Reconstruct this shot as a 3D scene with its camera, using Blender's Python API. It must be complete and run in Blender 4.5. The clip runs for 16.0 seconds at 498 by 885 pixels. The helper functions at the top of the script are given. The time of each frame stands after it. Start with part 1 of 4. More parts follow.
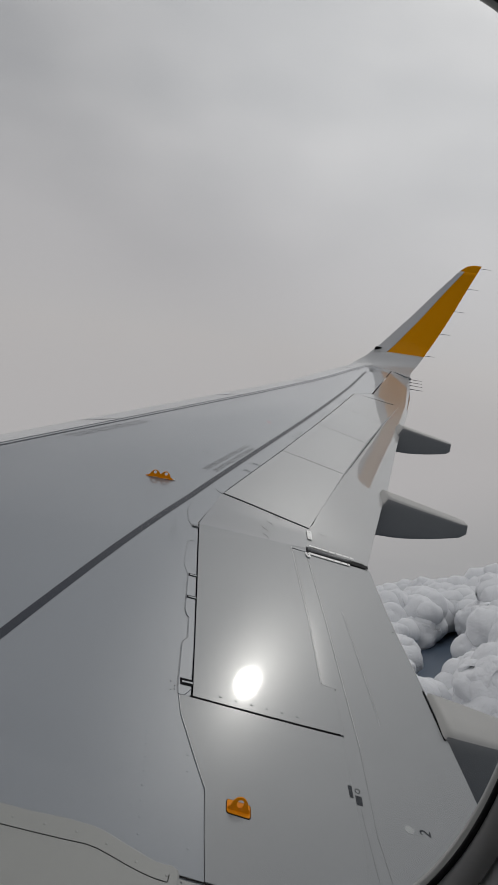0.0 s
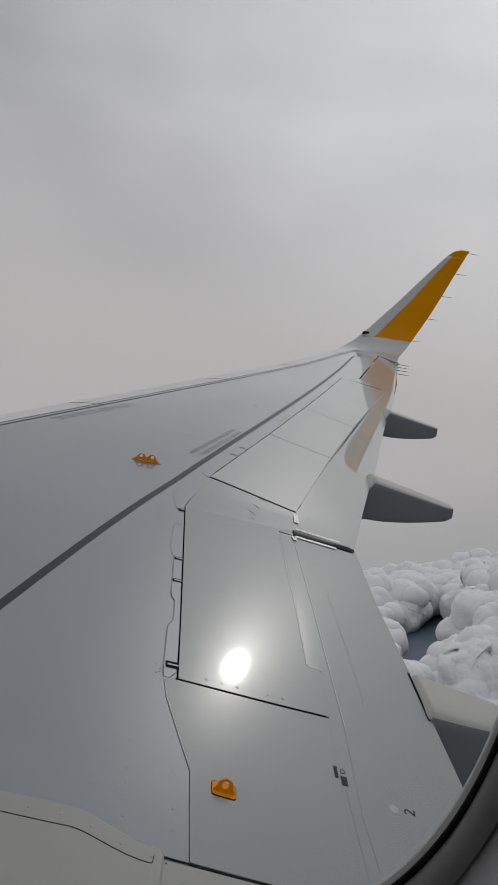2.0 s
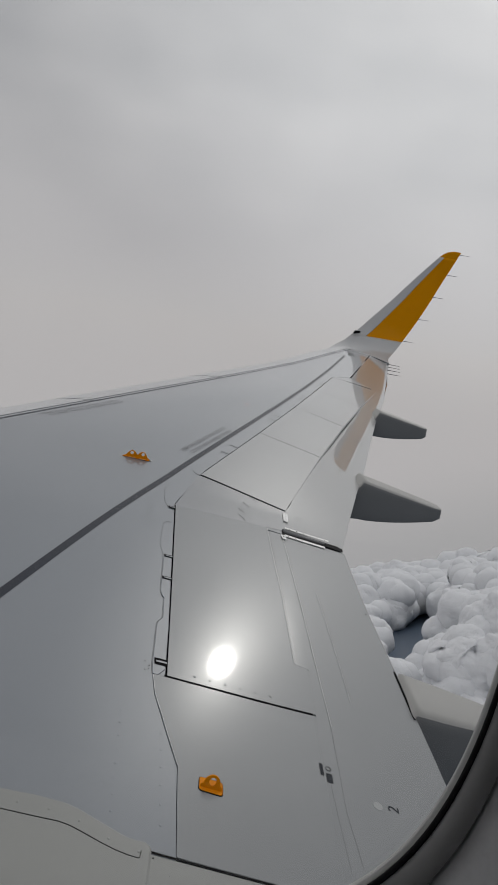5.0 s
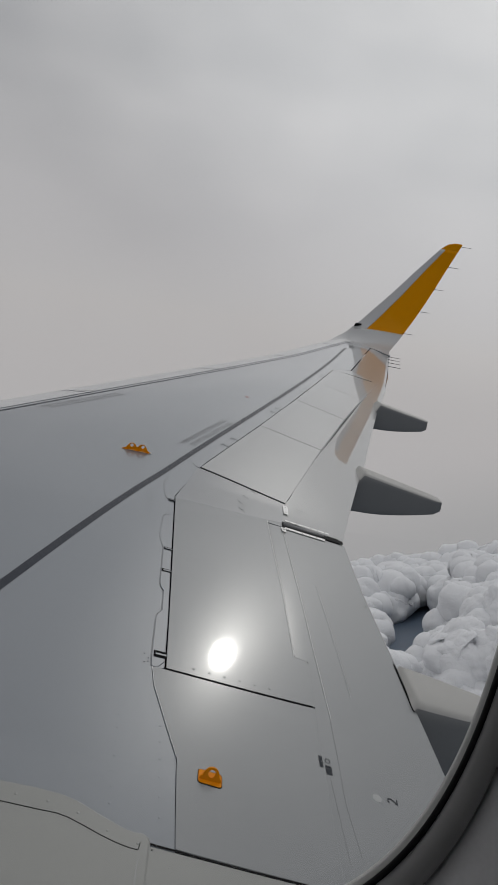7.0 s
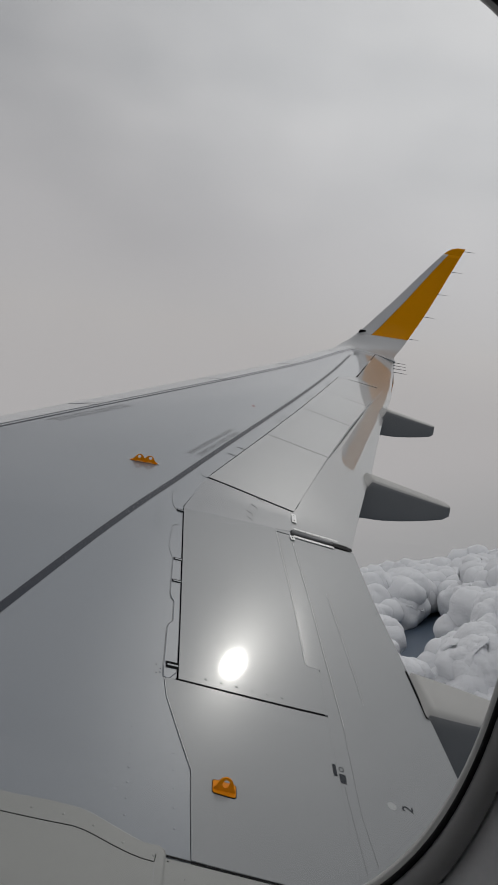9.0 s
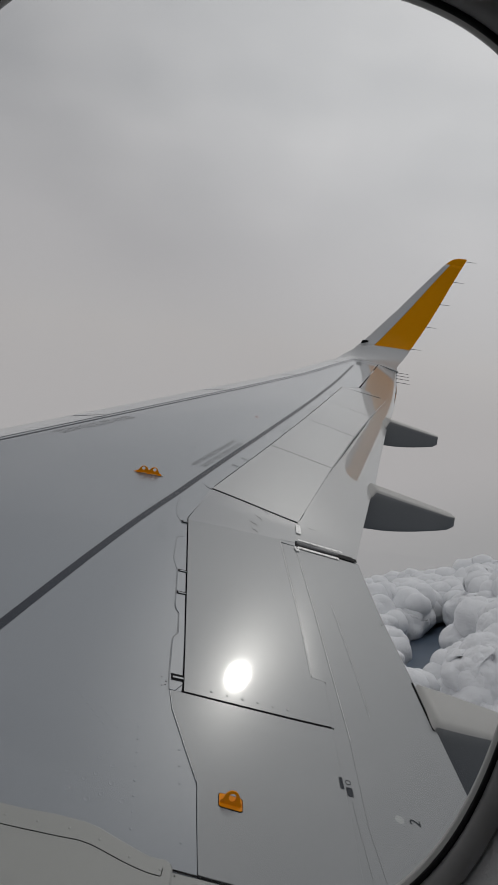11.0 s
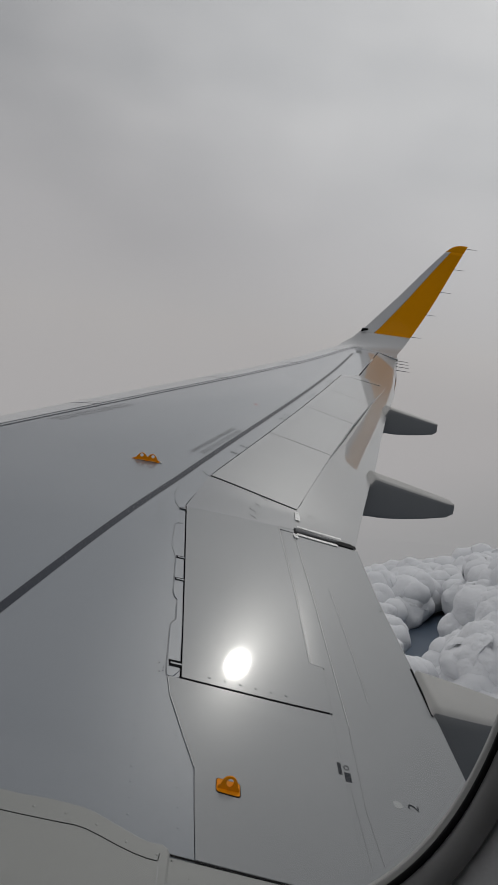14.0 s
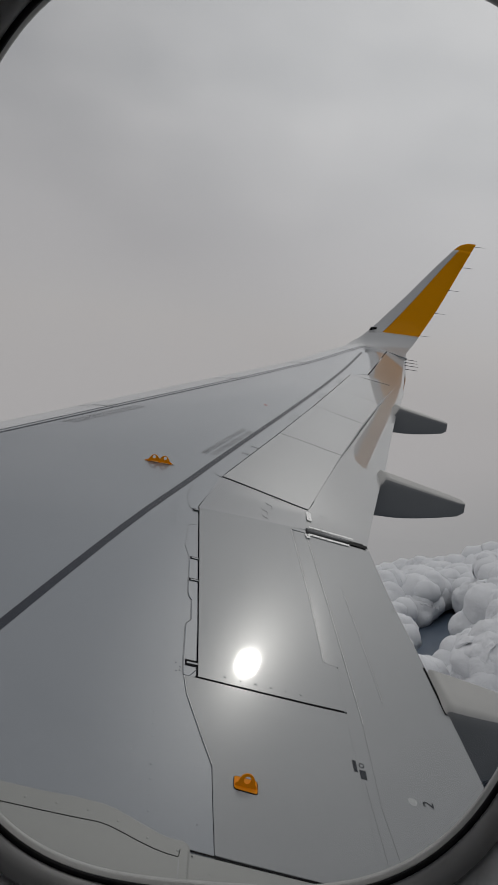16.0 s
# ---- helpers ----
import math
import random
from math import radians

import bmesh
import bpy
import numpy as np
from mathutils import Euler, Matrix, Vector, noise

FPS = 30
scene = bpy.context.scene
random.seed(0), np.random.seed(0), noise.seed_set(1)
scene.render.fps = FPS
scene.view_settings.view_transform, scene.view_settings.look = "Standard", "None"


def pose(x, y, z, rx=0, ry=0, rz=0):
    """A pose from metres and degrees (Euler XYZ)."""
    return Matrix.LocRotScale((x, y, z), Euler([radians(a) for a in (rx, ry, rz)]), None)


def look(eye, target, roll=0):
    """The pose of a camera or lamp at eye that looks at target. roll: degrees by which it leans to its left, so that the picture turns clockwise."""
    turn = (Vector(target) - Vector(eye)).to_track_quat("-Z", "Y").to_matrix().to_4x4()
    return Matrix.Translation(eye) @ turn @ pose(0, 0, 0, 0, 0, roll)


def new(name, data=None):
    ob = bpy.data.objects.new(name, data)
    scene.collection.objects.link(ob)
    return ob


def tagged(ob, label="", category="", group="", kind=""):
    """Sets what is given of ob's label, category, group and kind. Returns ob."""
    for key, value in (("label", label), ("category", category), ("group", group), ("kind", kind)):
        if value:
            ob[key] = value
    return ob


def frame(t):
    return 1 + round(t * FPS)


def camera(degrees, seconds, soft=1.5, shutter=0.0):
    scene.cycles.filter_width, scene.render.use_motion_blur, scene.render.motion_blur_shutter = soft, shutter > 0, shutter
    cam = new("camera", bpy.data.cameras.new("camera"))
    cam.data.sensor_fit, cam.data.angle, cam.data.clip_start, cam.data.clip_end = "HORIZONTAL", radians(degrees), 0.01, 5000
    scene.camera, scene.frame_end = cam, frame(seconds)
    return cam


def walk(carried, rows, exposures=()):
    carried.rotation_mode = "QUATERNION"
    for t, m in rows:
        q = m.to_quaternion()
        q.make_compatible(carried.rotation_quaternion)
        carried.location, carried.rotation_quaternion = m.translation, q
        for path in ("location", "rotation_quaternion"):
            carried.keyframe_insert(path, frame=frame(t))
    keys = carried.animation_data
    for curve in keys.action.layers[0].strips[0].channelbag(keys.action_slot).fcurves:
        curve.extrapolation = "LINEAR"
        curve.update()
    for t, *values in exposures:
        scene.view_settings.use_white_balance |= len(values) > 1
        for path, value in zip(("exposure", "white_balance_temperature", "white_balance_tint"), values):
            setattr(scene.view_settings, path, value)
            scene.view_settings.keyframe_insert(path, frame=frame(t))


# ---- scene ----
import itertools
cam = camera(41.0, 16.0, soft=0.8)
PATH = [
    (0, (-0.0058, -0.0155, 0.0046), (0.0800, 1.9622, -0.2809), 7.64),
    (0.5, (-0.0050, -0.0167, 0.0057), (0.0845, 1.9578, -0.2997), 7.38),
    (1, (0.0021, -0.0036, 0.0030), (0.1173, 1.9673, -0.3168), 7.46),
    (1.5, (0.0060, 0.0070, -0.0025), (0.1334, 1.9737, -0.3427), 7.55),
    (2, (0.0037, 0.0074, -0.0125), (0.1321, 1.9769, -0.3361), 7.89),
    (2.5, (0.0028, 0.0039, -0.0091), (0.1339, 1.9728, -0.3351), 8.23),
    (3, (0.0027, -0.0006, -0.0019), (0.1397, 1.9696, -0.3174), 8.44),
    (3.5, (-0.0002, -0.0049, 0.0042), (0.1462, 1.9665, -0.2997), 8.44),
    (4, (-0.0039, -0.0134, 0.0045), (0.1460, 1.9568, -0.3057), 8.49),
    (6.5, (-0.0072, -0.0109, 0.0016), (0.1647, 1.9516, -0.3437), 9.41),
    (7, (0.0016, -0.0012, 0.0002), (0.1618, 1.9615, -0.3495), 8.87),
    (7.5, (-0.0013, -0.0058, 0.0022), (0.1677, 1.9548, -0.3550), 8.71),
    (8, (-0.0040, -0.0108, 0.0092), (0.1670, 1.9512, -0.3389), 8.70),
    (8.5, (0.0065, 0.0057, -0.0022), (0.1705, 1.9710, -0.3349), 8.18),
    (9, (-0.0036, -0.0144, 0.0072), (0.1338, 1.9537, -0.3208), 7.63),
    (9.2, (-0.0080, -0.0160, 0.0060), (0.1090, 1.9535, -0.3219), 7.40),
    (11.5, (-0.0092, -0.0227, 0.0135), (0.1200, 1.9520, -0.2781), 7.26),
    (12, (-0.0044, -0.0185, 0.0099), (0.1373, 1.9557, -0.2782), 7.47),
    (12.5, (-0.0055, -0.0181, 0.0100), (0.1461, 1.9532, -0.2922), 7.67),
    (13, (0.0031, -0.0028, -0.0072), (0.1489, 1.9677, -0.3170), 7.51),
    (13.5, (0.0012, 0.0006, -0.0035), (0.1544, 1.9677, -0.3307), 7.35),
    (14, (0.0018, 0.0029, -0.0095), (0.1304, 1.9714, -0.3393), 7.27),
    (14.5, (-0.0084, -0.0101, -0.0028), (0.1134, 1.9581, -0.3373), 7.19),
    (15, (-0.0164, -0.0106, -0.0083), (0.1066, 1.9576, -0.3432), 7.36),
    (15.5, (-0.0279, -0.0264, 0.0004), (0.0715, 1.9424, -0.3377), 7.11),
    (16, (-0.0233, -0.0314, 0.0069), (0.0805, 1.9378, -0.3276), 6.70),
]
walk(cam, [(t, look(e, g, r)) for t, e, g, r in PATH], [(0, 0.02), (4, 0.06), (8, 0.0), (11.5, -0.08), (14, -0.12), (16, -0.15)])

# ---- world and sun: bright overcast, the sun weak behind thin cloud ----
SUN_DIR = Vector((0.310, 0.722, 0.617)).normalized()
LEVEL_UP = Vector((-0.2704, 0.3056, 0.9130)).normalized()  # the true vertical: the aircraft climbs and banks
SUN_ELEV = math.asin(SUN_DIR.z)
SUN_AZ = math.atan2(SUN_DIR.x, SUN_DIR.y)
world = bpy.data.worlds.new("overcast_sky")
scene.world = world
world.use_nodes = True
wn, wl = world.node_tree.nodes, world.node_tree.links
wn.clear()
w_out = wn.new("ShaderNodeOutputWorld")
w_bg = wn.new("ShaderNodeBackground")
w_sky = wn.new("ShaderNodeTexSky")
w_sky.sky_type = "NISHITA"
w_sky.sun_disc = False
w_sky.sun_elevation, w_sky.sun_rotation = SUN_ELEV, SUN_AZ
w_sky.altitude = 3000
w_tc = wn.new("ShaderNodeTexCoord")
w_map = wn.new("ShaderNodeMapping")
w_map.inputs["Scale"].default_value = (1.2, 1.2, 2.6)
w_noise = wn.new("ShaderNodeTexNoise")
w_noise.inputs["Scale"].default_value = 2.3
w_noise.inputs["Detail"].default_value = 4.0
w_noise.inputs["Roughness"].default_value = 0.45
w_ramp = wn.new("ShaderNodeValToRGB")
w_ramp.color_ramp.elements[0].position, w_ramp.color_ramp.elements[0].color = 0.34, (0.325, 0.326, 0.341, 1)
w_ramp.color_ramp.elements[1].position, w_ramp.color_ramp.elements[1].color = 0.64, (0.447, 0.440, 0.450, 1)
w_dot = wn.new("ShaderNodeVectorMath")
w_dot.operation = "DOT_PRODUCT"
w_dot.inputs[1].default_value = SUN_DIR
w_glow = wn.new("ShaderNodeValToRGB")
w_glow.color_ramp.interpolation = "EASE"
w_glow.color_ramp.elements[0].position, w_glow.color_ramp.elements[0].color = 0.72, (0, 0, 0, 1)
w_glow.color_ramp.elements[1].position, w_glow.color_ramp.elements[1].color = 1.0, (0.27, 0.27, 0.27, 1)
w_add = wn.new("ShaderNodeMixRGB")
w_add.blend_type, w_add.inputs[0].default_value = "ADD", 1.0
w_mix = wn.new("ShaderNodeMixRGB")
w_mix.blend_type, w_mix.inputs[0].default_value = "ADD", 0.002
wl.new(w_tc.outputs["Generated"], w_map.inputs["Vector"])
wl.new(w_map.outputs[0], w_noise.inputs["Vector"])
wl.new(w_noise.outputs[0], w_ramp.inputs[0])
wl.new(w_tc.outputs["Generated"], w_dot.inputs[0])
wl.new(w_dot.outputs["Value"], w_glow.inputs[0])
w_sep = wn.new("ShaderNodeSeparateXYZ")
w_haze = wn.new("ShaderNodeValToRGB")
w_haze.color_ramp.interpolation = "EASE"
w_haze.color_ramp.elements[0].position, w_haze.color_ramp.elements[0].color = 0.0, (1, 1, 1, 1)
w_haze.color_ramp.elements[1].position, w_haze.color_ramp.elements[1].color = 0.34, (0, 0, 0, 1)
w_hmix = wn.new("ShaderNodeMixRGB")
w_hmix.inputs[2].default_value = (0.456, 0.437, 0.445, 1)
wl.new(w_tc.outputs["Generated"], w_sep.inputs[0])
wl.new(w_sep.outputs["Z"], w_haze.inputs[0])
wl.new(w_haze.outputs[0], w_hmix.inputs[0])
wl.new(w_ramp.outputs[0], w_hmix.inputs[1])
w_lev = wn.new("ShaderNodeVectorMath")
w_lev.operation = "DOT_PRODUCT"
w_lev.inputs[1].default_value = LEVEL_UP
w_sum = wn.new("ShaderNodeMath")
w_sum.operation = "ADD"
w_sum.inputs[1].default_value = 0.5
w_band = wn.new("ShaderNodeValToRGB")
w_band.color_ramp.interpolation = "EASE"
w_band.color_ramp.elements[0].position, w_band.color_ramp.elements[0].color = 0.41, (1, 1, 1, 1)
w_deep = wn.new("ShaderNodeValToRGB")
w_deep.color_ramp.interpolation = "EASE"
w_deep.color_ramp.elements[0].position, w_deep.color_ramp.elements[0].color = 0.24, (0.11, 0.125, 0.15, 1)
w_deep.color_ramp.elements[1].position, w_deep.color_ramp.elements[1].color = 0.43, (0.372, 0.366, 0.374, 1)
w_band.color_ramp.elements[1].position, w_band.color_ramp.elements[1].color = 0.57, (0, 0, 0, 1)
w_bmix = wn.new("ShaderNodeMixRGB")
wl.new(w_sum.outputs[0], w_deep.inputs[0])
wl.new(w_deep.outputs[0], w_bmix.inputs[2])
wl.new(w_tc.outputs["Generated"], w_lev.inputs[0])
wl.new(w_lev.outputs["Value"], w_sum.inputs[0])
wl.new(w_sum.outputs[0], w_band.inputs[0])
wl.new(w_band.outputs[0], w_bmix.inputs[0])
wl.new(w_hmix.outputs[0], w_bmix.inputs[1])
wl.new(w_bmix.outputs[0], w_add.inputs[1])
wl.new(w_glow.outputs[0], w_add.inputs[2])
wl.new(w_add.outputs[0], w_mix.inputs[1])
wl.new(w_sky.outputs[0], w_mix.inputs[2])
w_zen = wn.new("ShaderNodeValToRGB")
w_zen.color_ramp.interpolation = "EASE"
w_zen.color_ramp.elements[0].position, w_zen.color_ramp.elements[0].color = 0.45, (0, 0, 0, 1)
w_zen.color_ramp.elements[1].position, w_zen.color_ramp.elements[1].color = 0.95, (0.15, 0.15, 0.155, 1)
w_aur = wn.new("ShaderNodeValToRGB")
w_aur.color_ramp.interpolation = "EASE"
w_aur.color_ramp.elements[0].position, w_aur.color_ramp.elements[0].color = 0.965, (0, 0, 0, 1)
w_aur.color_ramp.elements[1].position, w_aur.color_ramp.elements[1].color = 1.0, (0.45, 0.445, 0.435, 1)
w_add2, w_add3 = wn.new("ShaderNodeMixRGB"), wn.new("ShaderNodeMixRGB")
for q in (w_add2, w_add3):
    q.blend_type, q.inputs[0].default_value = "ADD", 1.0
wl.new(w_sep.outputs["Z"], w_zen.inputs[0])
wl.new(w_dot.outputs["Value"], w_aur.inputs[0])
wl.new(w_zen.outputs[0], w_add2.inputs[1])
wl.new(w_aur.outputs[0], w_add2.inputs[2])
wl.new(w_mix.outputs[0], w_add3.inputs[1])
wl.new(w_add2.outputs[0], w_add3.inputs[2])
wl.new(w_add3.outputs[0], w_bg.inputs[0])
w_bg.inputs[1].default_value = 1.0
wl.new(w_bg.outputs[0], w_out.inputs[0])

sun_data = bpy.data.lights.new("sun", "SUN")
sun_data.energy, sun_data.angle, sun_data.color = 0.30, radians(1.3), (1.0, 0.97, 0.93)
sun = new("sun", sun_data)
sun.matrix_world = look(SUN_DIR * 50, (0, 0, 0))


# ---- materials ----
def material(name, color, rough=0.5, metal=0.0, coat=0.0, coat_rough=0.05, dirt=0.06, dirt_scale=1.2,
             grain=0.03, grain_scale=60.0, bump=0.0, bump_scale=20.0, wave=0.0, wave_scale=1.5, spec=0.35):
    """Paint or plastic with stains at two scales, fine bump and, for sheet metal, slow waves."""
    m = bpy.data.materials.new(name)
    m.use_nodes = True
    n, k = m.node_tree.nodes, m.node_tree.links
    b = n["Principled BSDF"]
    b.inputs["Roughness"].default_value = rough
    b.inputs["Metallic"].default_value = metal
    b.inputs["Specular IOR Level"].default_value = spec
    b.inputs["Coat Weight"].default_value = coat
    b.inputs["Coat Roughness"].default_value = coat_rough
    tc = n.new("ShaderNodeTexCoord")
    big = n.new("ShaderNodeTexNoise")
    big.inputs["Scale"].default_value, big.inputs["Detail"].default_value = dirt_scale, 6.0
    fine = n.new("ShaderNodeTexNoise")
    fine.inputs["Scale"].default_value, fine.inputs["Detail"].default_value = grain_scale, 3.0
    for q in (big, fine):
        k.new(tc.outputs["Object"], q.inputs["Vector"])
    tone = n.new("ShaderNodeMath")
    tone.operation = "MULTIPLY_ADD"
    tone.inputs[1].default_value, tone.inputs[2].default_value = 2 * dirt, 1.0 - dirt - grain
    k.new(big.outputs[0], tone.inputs[0])
    tone2 = n.new("ShaderNodeMath")
    tone2.operation = "MULTIPLY_ADD"
    tone2.inputs[1].default_value = 2 * grain
    k.new(fine.outputs[0], tone2.inputs[0])
    k.new(tone.outputs[0], tone2.inputs[2])
    mul = n.new("ShaderNodeVectorMath")
    mul.operation = "SCALE"
    mul.inputs[0].default_value = color
    k.new(tone2.outputs[0], mul.inputs["Scale"])
    k.new(mul.outputs[0], b.inputs["Base Color"])
    rr = n.new("ShaderNodeMath")
    rr.operation = "MULTIPLY_ADD"
    rr.inputs[1].default_value, rr.inputs[2].default_value = 0.16 * rough, rough * 0.92
    k.new(big.outputs[0], rr.inputs[0])
    k.new(rr.outputs[0], b.inputs["Roughness"])
    last = None
    for strength, scale, dist in ((wave, wave_scale, 0.02), (bump, bump_scale, 0.002)):
        if strength > 0:
            tex = n.new("ShaderNodeTexNoise")
            tex.inputs["Scale"].default_value, tex.inputs["Detail"].default_value = scale, 2.0
            k.new(tc.outputs["Object"], tex.inputs["Vector"])
            bp = n.new("ShaderNodeBump")
            bp.inputs["Strength"].default_value, bp.inputs["Distance"].default_value = strength, dist
            k.new(tex.outputs[0], bp.inputs["Height"])
            if last:
                k.new(last.outputs[0], bp.inputs["Normal"])
            last = bp
    if last:
        k.new(last.outputs[0], b.inputs["Normal"])
        k.new(last.outputs[0], b.inputs["Coat Normal"])
    return m


M_BOX = material("grey_wing_paint", (0.182, 0.203, 0.230), 0.34, coat=1.0, coat_rough=0.02, wave=0.02, wave_scale=1.3, bump=0.012, bump_scale=90, spec=0.5)
M_LIGHT = material("light_grey_paint", (0.284, 0.294, 0.301), 0.22, coat=0.7, coat_rough=0.045, wave=0.03, wave_scale=1.6, bump=0.012, bump_scale=120, spec=0.16)
M_GLOSS = material("glossy_light_grey_paint", (0.345, 0.350, 0.350), 0.3, coat=1.0, coat_rough=0.006, wave=0.012, wave_scale=3.0, bump=0.012, bump_scale=60, spec=0.2)
M_FILLET = material("sealed_grey_paint", (0.24, 0.25, 0.265), 0.33, coat=0.6, coat_rough=0.1, wave=0.05, wave_scale=4, bump=0.05, bump_scale=70)
M_ROOT = material("root_fairing_paint", (0.30, 0.305, 0.29), 0.35, coat=0.5, coat_rough=0.12, wave=0.04, wave_scale=2)
M_LINE = material("dark_walkway_paint", (0.026, 0.031, 0.044), 0.45, coat=0.25, spec=0.12, coat_rough=0.03, dirt=0.15, dirt_scale=4)
# near-black: painted shade in the gaps, and the black fittings
M_GAP = material("gap_shade_and_black_parts", (0.012, 0.012, 0.013), 0.8, spec=0.05)
M_SEAM = material("seam_sealant", (0.145, 0.15, 0.157), 0.6, dirt=0.3, dirt_scale=6)
M_METAL = material("bare_aluminium", (0.66, 0.66, 0.66), 0.45, metal=0.2, dirt=0.1, dirt_scale=9)
M_YELLOW = material("yellow_paint", (0.69, 0.272, 0.0), 0.5, coat=0.0, spec=0.03)
M_ORANGE = material("orange_paint", (0.80, 0.27, 0.0), 0.5, spec=0.1, dirt=0.2, dirt_scale=40)
M_PALE = material("pale_orange_paint", (0.80, 0.50, 0.22), 0.5, spec=0.1)
M_FAIR = material("fairing_shade_and_tube_grey", (0.185, 0.19, 0.194), 0.45, coat=0.25, coat_rough=0.15, dirt=0.12, dirt_scale=5)
M_SLAT = material("slat_paint", (0.58, 0.585, 0.59), 0.35, coat=0.6, coat_rough=0.1)
M_TIP = material("tip_grey_paint", (0.50, 0.505, 0.51), 0.35, coat=0.6, coat_rough=0.08, dirt=0.1, dirt_scale=3)
M_FINE = material("faint_seam", (0.38, 0.385, 0.39), 0.4, coat=0.5, coat_rough=0.1, dirt=0.2, dirt_scale=6)
M_INK = material("dark_stencil_paint", (0.032, 0.036, 0.044), 0.6, coat=0.15, coat_rough=0.03, spec=0.1)
M_GREYINK = material("grey_stencil_paint", (0.115, 0.122, 0.132), 0.6, coat=1.0, coat_rough=0.02, spec=0.3)
M_RED = material("red_ring_colour", (0.45, 0.05, 0.06), 0.6)
M_RUBBER = material("black_rubber", (0.02, 0.02, 0.021), 0.7, spec=0.1)
M_PLASTIC = material("cabin_plastic", (0.88, 0.88, 0.89), 0.5, grain=0.06, grain_scale=400, bump=0.1, bump_scale=600)
M_LIP = material("window_lip_plastic", (0.42, 0.42, 0.415), 0.45)
M_FRAME = material("outer_frame_paint", (0.44, 0.44, 0.43), 0.6, spec=0.1)
M_FTOP = material("fairing_lit_top_grey", (0.44, 0.435, 0.42), 0.5, coat=0.0, spec=0.2, dirt=0.12, dirt_scale=6)
M_CABIN = material("cabin_lining", (0.88, 0.88, 0.88), 0.6)
M_WHITE = material("white_fuselage_paint", (0.7, 0.7, 0.69), 0.35, coat=0.5)

M_PANE = bpy.data.materials.new("acrylic_pane")
M_PANE.use_nodes = True
pn, pk = M_PANE.node_tree.nodes, M_PANE.node_tree.links
pn.clear()
p_out = pn.new("ShaderNodeOutputMaterial")
p_mix = pn.new("ShaderNodeMixShader")
p_tr = pn.new("ShaderNodeBsdfTransparent")
p_gl = pn.new("ShaderNodeBsdfGlossy")
p_gl.inputs["Roughness"].default_value = 0.03
p_tr.inputs[0].default_value = (0.97, 0.975, 0.97, 1)
p_fr = pn.new("ShaderNodeFresnel")
p_fr.inputs["IOR"].default_value = 1.25
pk.new(p_fr.outputs[0], p_mix.inputs[0])
pk.new(p_tr.outputs[0], p_mix.inputs[1])
pk.new(p_gl.outputs[0], p_mix.inputs[2])
pk.new(p_mix.outputs[0], p_out.inputs[0])

M_CLOUD = bpy.data.materials.new("cloud_white")
M_CLOUD.use_nodes = True
cn, ck = M_CLOUD.node_tree.nodes, M_CLOUD.node_tree.links
cb = cn["Principled BSDF"]
cb.inputs["Base Color"].default_value = (0.84, 0.85, 0.87, 1)
cb.inputs["Roughness"].default_value = 1.0
cb.inputs["Specular IOR Level"].default_value = 0.0
ctx = cn.new("ShaderNodeTexNoise")
ctx.inputs["Scale"].default_value, ctx.inputs["Detail"].default_value = 0.11, 7.0
ctx.inputs["Roughness"].default_value = 0.62
ctc = cn.new("ShaderNodeTexCoord")
cbp = cn.new("ShaderNodeBump")
cbp.inputs["Strength"].default_value, cbp.inputs["Distance"].default_value = 0.7, 7.0
ck.new(ctc.outputs["Object"], ctx.inputs["Vector"])
ck.new(ctx.outputs[0], cbp.inputs["Height"])
ck.new(cbp.outputs[0], cb.inputs["Normal"])
M_SEA = material("deep_blue_sea", (0.06, 0.088, 0.13), 0.4, dirt=0.2, dirt_scale=0.004, grain=0.05, grain_scale=0.05)


# ---- the wing's upper surface: a swept, tapered, twisted aerofoil (x aft, y outboard) ----
Y_KINK, X_LE, Z_KINK = 4.698, -2.503, -1.211
SWEEP, DIHEDRAL, CHORD, TAPER, TWIST, SPAN = 0.5159, 0.0984, 3.694, 0.2171, 2.651, 10.4
KNOT_U = np.array([0.05, 0.15, 0.3, 0.45, 0.6, 0.72, 0.85, 1.0])
KNOT_H = np.array([0.034, 0.055, 0.066, 0.066, 0.056, 0.041, 0.021, 0.002])


def natural_spline(xk, yk):
    n, h = len(xk), np.diff(xk)
    a, b = np.eye(n), np.zeros(n)
    for i in range(1, n - 1):
        a[i, i - 1:i + 2] = h[i - 1], 2 * (h[i - 1] + h[i]), h[i]
        b[i] = 6 * ((yk[i + 1] - yk[i]) / h[i] - (yk[i] - yk[i - 1]) / h[i - 1])
    m = np.linalg.solve(a, b)

    def f(x):
        i = min(max(int(np.searchsorted(xk, x)) - 1, 0), n - 2)
        t, w = x - xk[i], h[i]
        return float(yk[i] + t * ((yk[i + 1] - yk[i]) / w - w * (2 * m[i] + m[i + 1]) / 6) + t * t * m[i] / 2 + t ** 3 * (m[i + 1] - m[i]) / (6 * w))
    return f


profile_rear = natural_spline(KNOT_U, KNOT_H)


def profile(u):
    return profile_rear(u) if u > 0.05 else 0.152 * math.sqrt(max(u, 0.0))


def chord(y):
    return CHORD - TAPER * (y - Y_KINK) if y > Y_KINK else CHORD + SWEEP * (Y_KINK - y)


def lead(y):
    return X_LE + SWEEP * (y - Y_KINK)


